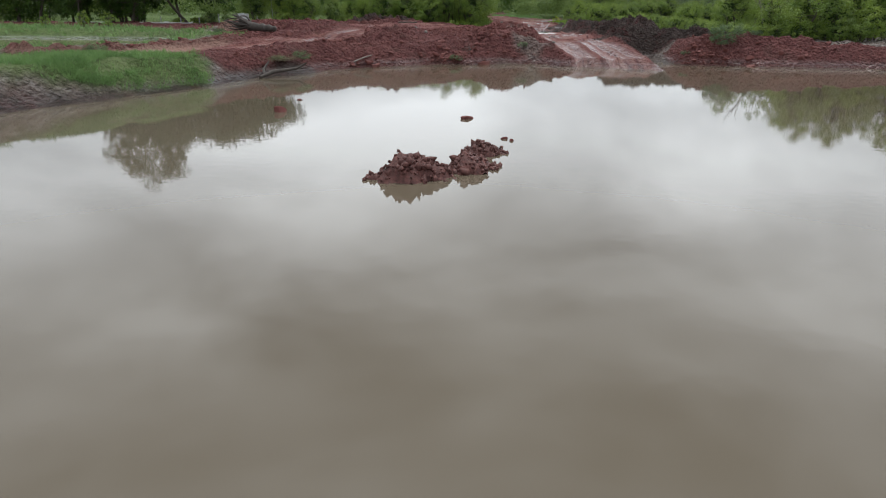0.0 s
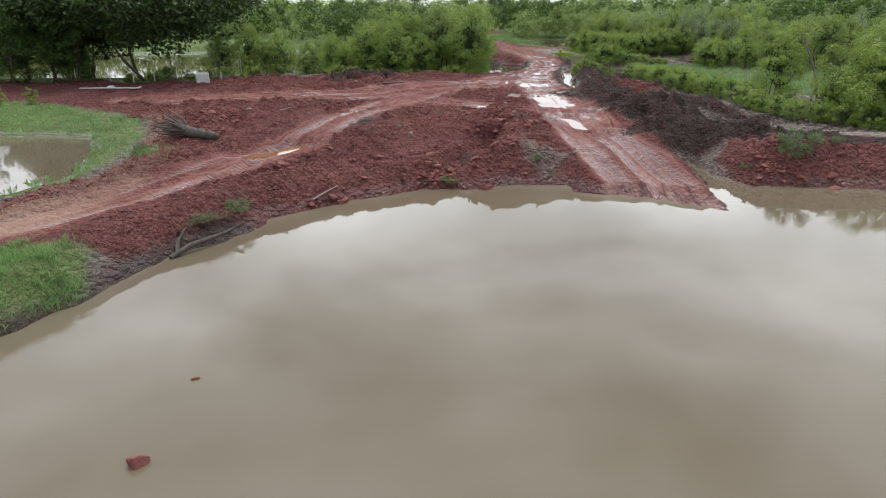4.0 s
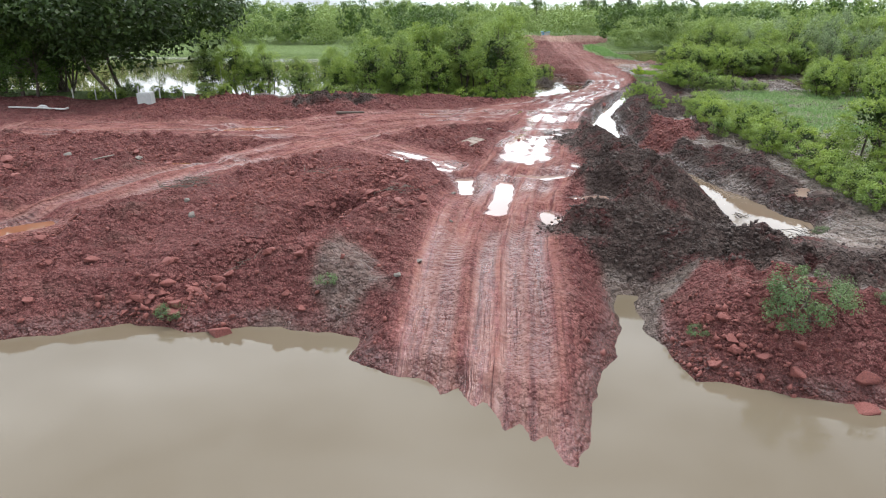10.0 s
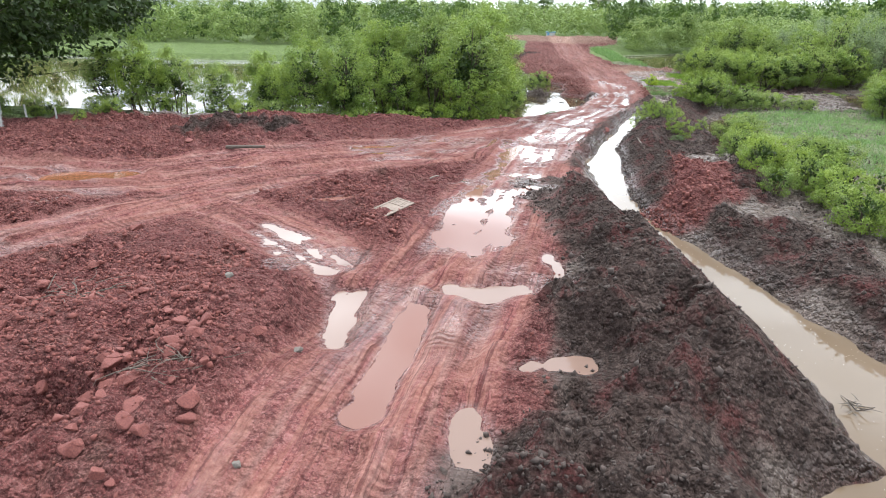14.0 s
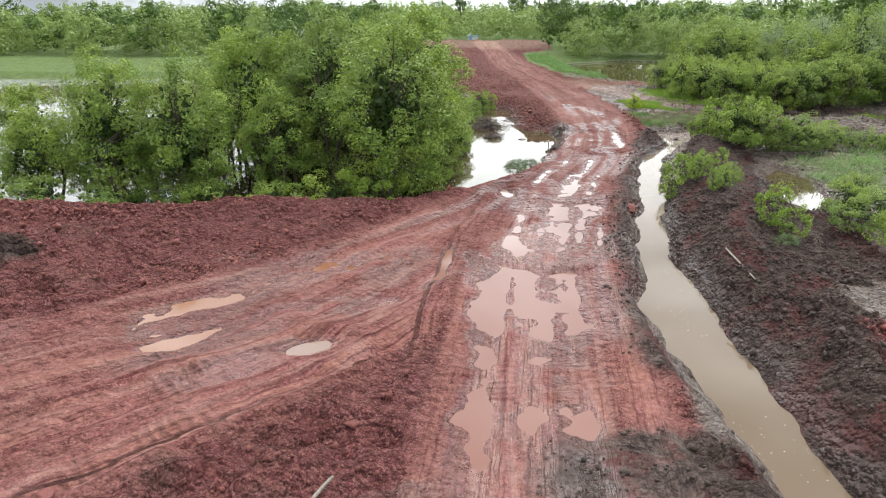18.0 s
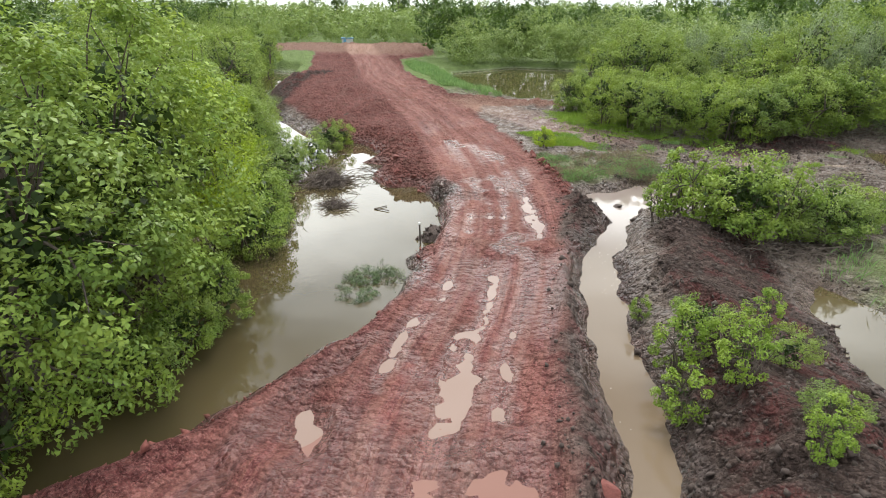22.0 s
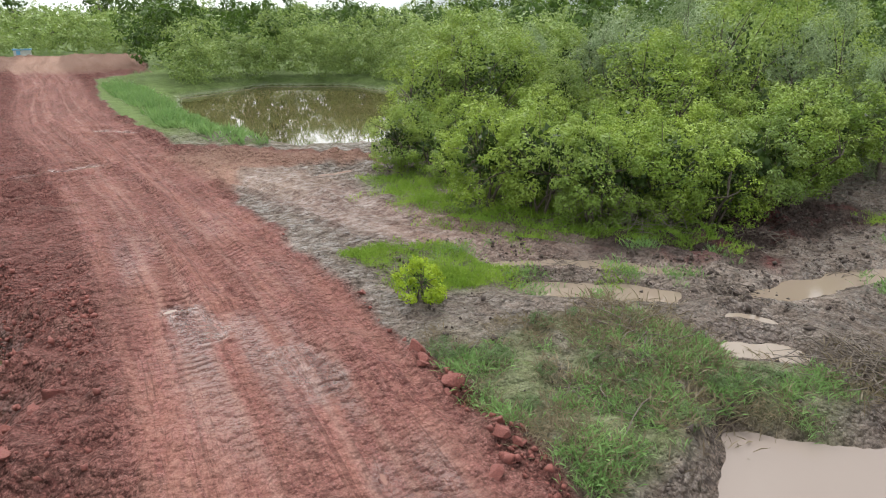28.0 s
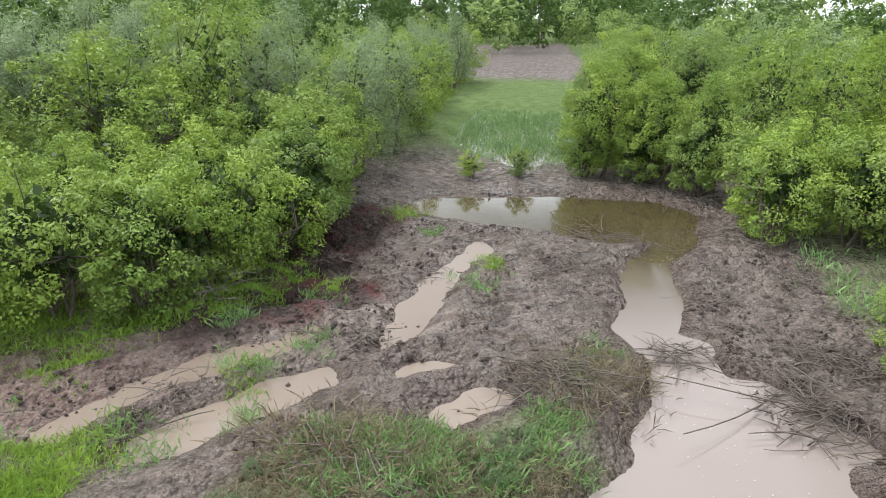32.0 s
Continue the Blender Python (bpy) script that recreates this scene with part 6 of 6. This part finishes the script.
def brush_pile(x, y, r, tall, count, mat=DEADWOOD, z=None, label="heap of tangled dead branches", long=1.0, thick=0.013):
    t = thing_at("brush_pile", x, y, height_at(x, y) if z is None else z, rng.uniform(0, 360), label, "brush", "heaps of dead branches")
    pieces = []
    for _ in range(count):
        a, d = rng.uniform(0, 2 * math.pi), r * rng.random() ** 0.7
        b, n = rng.uniform(0, 2 * math.pi), long * rng.uniform(0.4, 1.2)
        z0 = tall * rng.random() * (1 - d / (r * 1.3))
        p = np.array((d * math.cos(a), d * math.sin(a), z0 + 0.02))
        q = p + np.array((math.cos(b) * n, math.sin(b) * n, rng.normal() * 0.3 * tall))
        q[2] = max(q[2], 0.0)
        pieces.append(limb(p, q, thick * rng.uniform(0.5, 1.5), 0.005, 0.15, 3, 4))
    tagged(wood_part("twig_tangle", pieces, mat, t), kind="stuff")
    if tall > 0.35 and z == 0.0:
        inner = heap("mud_core", 0, 0, r * 0.8, r * 0.6, tall * 0.7, 0, ROCK_DARK, "", 30, 0.03)
        for child in list(inner.children):
            child.parent = t
            child.name = "mud_core" if child.name.startswith("mound") else "loose_soil"
        bpy.data.objects.remove(inner)
    core = [limb((rng.normal() * 0.3 * r, rng.normal() * 0.3 * r, 0.02), (rng.normal() * 0.8 * r, rng.normal() * 0.8 * r, tall * rng.random()), thick * 1.5, thick * 0.8, 0.1, 4, 5) for _ in range(max(2, count // 14))]
    for piece in core:
        wood_part("branch", [piece], mat, t)
    return t


GREY_TWIG = plain("grey_twig", (0.050, 0.038, 0.031), (0.155, 0.125, 0.103), 0.9, 20.0, 0.004)
brush_pile(-4.3, 54.8, 1.3, 0.45, 80, GREY_TWIG, label="dark heap of dead branches on red earth")
brush_pile(0.9, 57.6, 0.9, 0.2, 24, GREY_TWIG)
brush_pile(2.0, 48.9, 0.9, 0.4, 70, GREY_TWIG, label="dark heap of dead branches on red earth", long=0.8)
brush_pile(5.6, 54.6, 0.8, 0.25, 22, GREY_TWIG)
brush_pile(7.7, 116.4, 1.3, 0.85, 420, GREY_TWIG, 0.0, "grey heap of dead branches standing in the pond", 0.8, 0.018)
brush_pile(8.5, 112.2, 0.65, 0.42, 150, GREY_TWIG, 0.0, "small dark heap of twigs in the pond", 0.6)
brush_pile(9.6, 118.4, 0.6, 0.5, 40, GREY_TWIG, 0.1, "dead branches sticking out of the pond", 0.8)
brush_pile(26.4, 113.6, 1.2, 0.3, 130, GREY_TWIG, label="flattened dead stalks on the mud")
brush_pile(23.2, 116.4, 1.0, 0.25, 70, GREY_TWIG, label="flattened dead stalks on the mud")
brush_pile(28.8, 110.9, 0.8, 0.22, 60, GREY_TWIG, 0.45, "raft of dead twigs in the water")
brush_pile(27.0, 108.3, 1.5, 0.4, 300, GREY_TWIG, 0.45, "tangled heap of dead branches at the water", 0.7)
brush_pile(28.8, 107.6, 1.4, 0.35, 220, GREY_TWIG, 0.5, "tangled heap of dead branches at the water", 0.7)
brush_pile(28.2, 122.9, 1.1, 1.5, 130, DEADWOOD, label="pale dry brush in front of the thicket", long=1.3)
brush_pile(29.6, 122.6, 1.2, 1.2, 90, DEADWOOD, label="pale dry brush in front of the thicket", long=1.1)
brush_pile(32, 123.2, 1.0, 0.9, 60, DEADWOOD, label="pale dry brush in front of the thicket")
brush_pile(22.8, 103.4, 1.3, 0.5, 80, GREY_TWIG, label="dead roots and branches under the shrub", long=1.2)
brush_pile(25.2, 103.2, 1.2, 0.4, 60, GREY_TWIG, label="dead roots and branches under the shrub")
brush_pile(22.4, 56.4, 0.9, 0.35, 60, GREY_TWIG, label="heap of sticks at the ditch end")
brush_pile(20.1, 58.9, 0.25, 0.3, 16, GREY_TWIG, 0.42, "small dead plant standing in the ditch", 0.4)
brush_pile(36.5, 112.4, 1.6, 0.2, 90, GREY_TWIG, 0.5, "dead stalks lying in the swamp", 1.2)
brush_pile(33.4, 113.6, 1.4, 0.15, 60, GREY_TWIG, label="dead stalks lying on the mud", long=1.1)
brush_pile(6.0, 131.5, 1.0, 0.25, 30, ROCK_RED, label="broken roots lying on the road bank")
for _ in range(30):
    x, y, _z = sampler((18, 106), (38, 124), 1, mud_weight)[0]
    brush_pile(x, y, 0.8, 0.1, 26, GREY_TWIG, label="scattered dead twigs on the mud", long=0.6, thick=0.012)


def stick(x0, y0, x1, y1, lift, r, mat, label, name="stick", z0=None, z1=None):
    t = thing_at(name, 0, 0, 0, 0, label, name, "loose sticks")
    a = (x0, y0, (height_at(x0, y0) if z0 is None else z0) + r + lift)
    b = (x1, y1, (height_at(x1, y1) if z1 is None else z1) + r + lift)
    v, f = limb(a, b, r, r * 0.7, 0.02, 5, 7)
    mesh = poly_mesh(name, v, f, mat, True)
    t.name = name
    ob = new("wood", mesh)
    ob.parent = t
    return t


stick(16.5, 85.7, 16.85, 83.9, 0.08, 0.035, DEADWOOD, "pale straight pole lying on the mud bank")
stick(-5.0, 75.2, -3.0, 75.7, 0.05, 0.1, BARK, "dark charred log lying on red earth", "log")
stick(10.2, 111.7, 10.75, 112.1, 0.0, 0.025, BARK, "thin dark stick floating in the pond", z0=0.0, z1=0.02)
stick(10.2, 111.7, 10.85, 111.3, 0.0, 0.025, BARK, "thin dark stick floating in the pond", z0=0.0, z1=0.02)
stick(-5.6, 41.9, -4.6, 43.2, 0.1, 0.045, DEADWOOD, "pale stick leaning on the red bank")
stick(6.6, 73.2, 6.8, 74.2, 0.08, 0.04, DEADWOOD, "short pale stick on red earth")
stick(-10.2, 56, -9.6, 56.8, 0.05, 0.04, DEADWOOD, "short pale stick on red earth")
stick(5.2, 130.6, 7.6, 132.6, 0.1, 0.06, BARK, "brown branch lying on the road bank")
stick(-3.5, 91.2, -0.5, 91.4, 0.1, 0.04, DEADWOOD, "thin pole lying under the shrubs")

post = thing_at("marker_post", 12.1, 107.2, -0.2, 0, "thin dark post with a white top in the pond", "post", tilt=(3, -2))
wood_part("pole", [tube([(0, 0, 0), (0, 0, 0.95)], [0.035, 0.03], 8)], BARK, post)
part("cap", box(0.1, 0.1, 0.08, (0, 0, 0.97), 0.02), WHITE_PLASTIC, post, "white cap")
lamp_pole = thing_at("utility_pole", -22.1, 88.8, height_at(-22.1, 88.8), 0, "slim pale pole beside the lake", "pole")
wood_part("pole", [tube([(0, 0, 0), (0, 0, 3.2)], [0.035, 0.03], 8)], PVC, lamp_pole)
for k in range(6):
    x, y = -34 + 2.3 * k, 82.6 + 0.2 * (k % 2)
    fence = thing_at("fence_post", x, y, height_at(x, y), 0, "short pale fence post by the hedge", "post", "fence posts")
    part("shaft", box(0.1, 0.1, 1.0, (0, 0, 0.45), 0.01), PVC, fence)

# distant shed and white spire
shed = thing_at("shed", -0.5, 243, height_at(-0.5, 243), 4, "small white shed with a blue roof", "shed")
part("wall", box(2.6, 2, 0.9, (0, 0, 0.45), 0.02), WHITE_PLASTIC, shed)
part("roof", box(2.9, 2.3, 0.2, (0, 0, 1.0), 0.05), BLUE, shed, "blue sheet roof")
part("door", box(0.6, 0.06, 0.8, (-0.6, -1.01, 0.42), 0.01), BLUE, shed)
spire = thing_at("temple_spire", 300, 615, 0.5, 0, "far white tapering temple spire above the trees", "spire")
for z, r, tall in ((0, 4.5, 4), (4, 3.2, 3), (7, 1.8, 3), (10, 0.8, 6)):
    bm = bmesh.new()
    bmesh.ops.create_cone(bm, segments=16, radius1=r, radius2=r * 0.55, depth=tall, cap_ends=True)
    bmesh.ops.translate(bm, vec=(0, 0, z + tall / 2), verts=bm.verts)
    part("tier", bm, WHITE_PLASTIC, spire)

for x, y, size in ((10.2, 103.9, 0.9), (10.9, 103.8, 0.8), (10.0, 102.4, 0.8), (9.7, 103.2, 0.6)):
    set_tree(KINDS["herb"][rng.integers(2)], x, y, size, -0.2)
blades([(10.3 + rng.normal() * 0.5, 103.6 + rng.normal() * 0.6, 0.0) for _ in range(26)], 0.25, 4, HERB, "reeds", "thin reeds standing in the pond", 0.5, 0.03)
blades([(5.9 + rng.normal() * 0.7, 109 + rng.normal() * 1.6, 0.0) for _ in range(90)], 0.6, 4, HERB, "reeds", "thin reeds at the pond edge", 0.3, 0.03)
blades([(a, b, 0.5) for a, b in zip(rng.uniform(48, 66, 2000), rng.uniform(112, 122, 2000)) if vnoise(np.array([a]), np.array([b]), 2.2, 77)[0] > -0.6], 0.5, 7, GRASS, "reeds", "reeds standing in the swamp", 0.5, 0.03, 0.5)
blades([(-9.3 + rng.normal() * 0.3, 37.9 + rng.normal() * 0.4, height_at(-9.3, 37.9) - 0.1) for _ in range(70)], 0.42, 9, STRAW, "dry_grass", "pale dry grass hanging over the bank", 1.2, 0.03)
blades([(-14.9 + rng.normal() * 0.6, 46 + rng.normal() * 0.6, height_at(-14.9, 46)) for _ in range(60)], 0.35, 9, GRASS, "grass", "tuft of grass beside the stump", 0.7, 0.04)
tufts = []
for x, y in ((22.5, 119.8), (24, 118.9), (25.4, 119.7), (26.6, 118.8), (27.4, 121), (31.2, 116), (23, 120.8), (21.8, 122.6), (35.6, 118.4), (29, 119.6), (24.5, 113.6), (28.2, 112.6), (27, 113)):
    tufts += [(x + rng.normal() * 0.3, y + rng.normal() * 0.25, height_at(x, y)) for _ in range(16)]
fresh = []
for x, y, r, n in ((25.8, 123.4, 0.6, 90), (27.6, 122.0, 0.5, 80), (29.4, 121.2, 0.5, 80), (30.6, 120.9, 0.4, 50), (24.2, 124.8, 0.6, 70)):
    for _ in range(n):
        gx, gy = x + rng.normal() * r, y + rng.normal() * r * 0.6
        fresh.append((gx, gy, height_at(gx, gy)))
for x, y, r, n in ((24.7, 123, 0.5, 60), (25.2, 124.6, 0.7, 110), (23.6, 125.6, 0.8, 120), (28.8, 121.8, 0.6, 90), (26.8, 122.6, 0.5, 60), (20.4, 121.4, 0.6, 70), (22.2, 120.8, 0.5, 60), (21.2, 123.2, 0.5, 50), (32.8, 115.8, 0.3, 26),
                   (37.6, 120.0, 0.5, 40), (23.0, 127.4, 0.7, 80), (22.6, 129.4, 0.6, 60), (29.8, 119.6, 0.3, 20), (25.2, 119.5, 0.3, 24)):
    for _ in range(n):
        gx, gy = x + rng.normal() * r, y + rng.normal() * r * 0.7
        fresh.append((gx, gy, height_at(gx, gy)))
blades(fresh, 0.2, 14, GRASS_FRESH, "grass", "low bright fresh grass on the mud", 0.9, 0.05)
stalks = []
for x, y, r, n in ((26.6, 112.9, 0.7, 120), (23.4, 116.6, 0.6, 90), (23.4, 117.6, 0.5, 60), (22.4, 114.6, 1.0, 110), (27.6, 112.4, 0.5, 60)):
    for _ in range(n):
        gx, gy = x + rng.normal() * r, y + rng.normal() * r
        stalks.append((gx, gy, height_at(gx, gy)))
blades(stalks, 0.42, 8, STRAW, "dry_grass", "dead grass stalks flattened on the mud", 1.5, 0.025)
blades(tufts, 0.26, 12, GRASS, "grass", "bright grass tufts in the mud", 0.8, 0.045)


# pale flecks of foam and leaves drifting on the ditch
flecks = []
for pts, level, n in ((DITCH_LEFT + DITCH_RIGHT, 0.42, 420),):
    p = np.array(pts)
    while len(flecks) < n:
        x, y = rng.uniform(p[:, 0].min(), p[:, 0].max(), 3000), rng.uniform(p[:, 1].min(), p[:, 1].max(), 3000)
        keep = (to_poly(x, y, pts) < -0.15) & (vnoise(x, y, 2.5, 601) > 0.1)
        flecks += [(a, b, level + 0.006) for a, b in zip(x[keep], y[keep])]
flecks = np.array(flecks[:420])
v, f = leaves_at(flecks, np.tile((0.0, 0.0, 1.0), (len(flecks), 1)), 0.04, 0.7, 0.02)
v[:, 2] = 0.427
tagged(new("foam", poly_mesh("foam", v, f, SCUM)), "pale flecks drifting on the ditch water", "foam", kind="stuff")
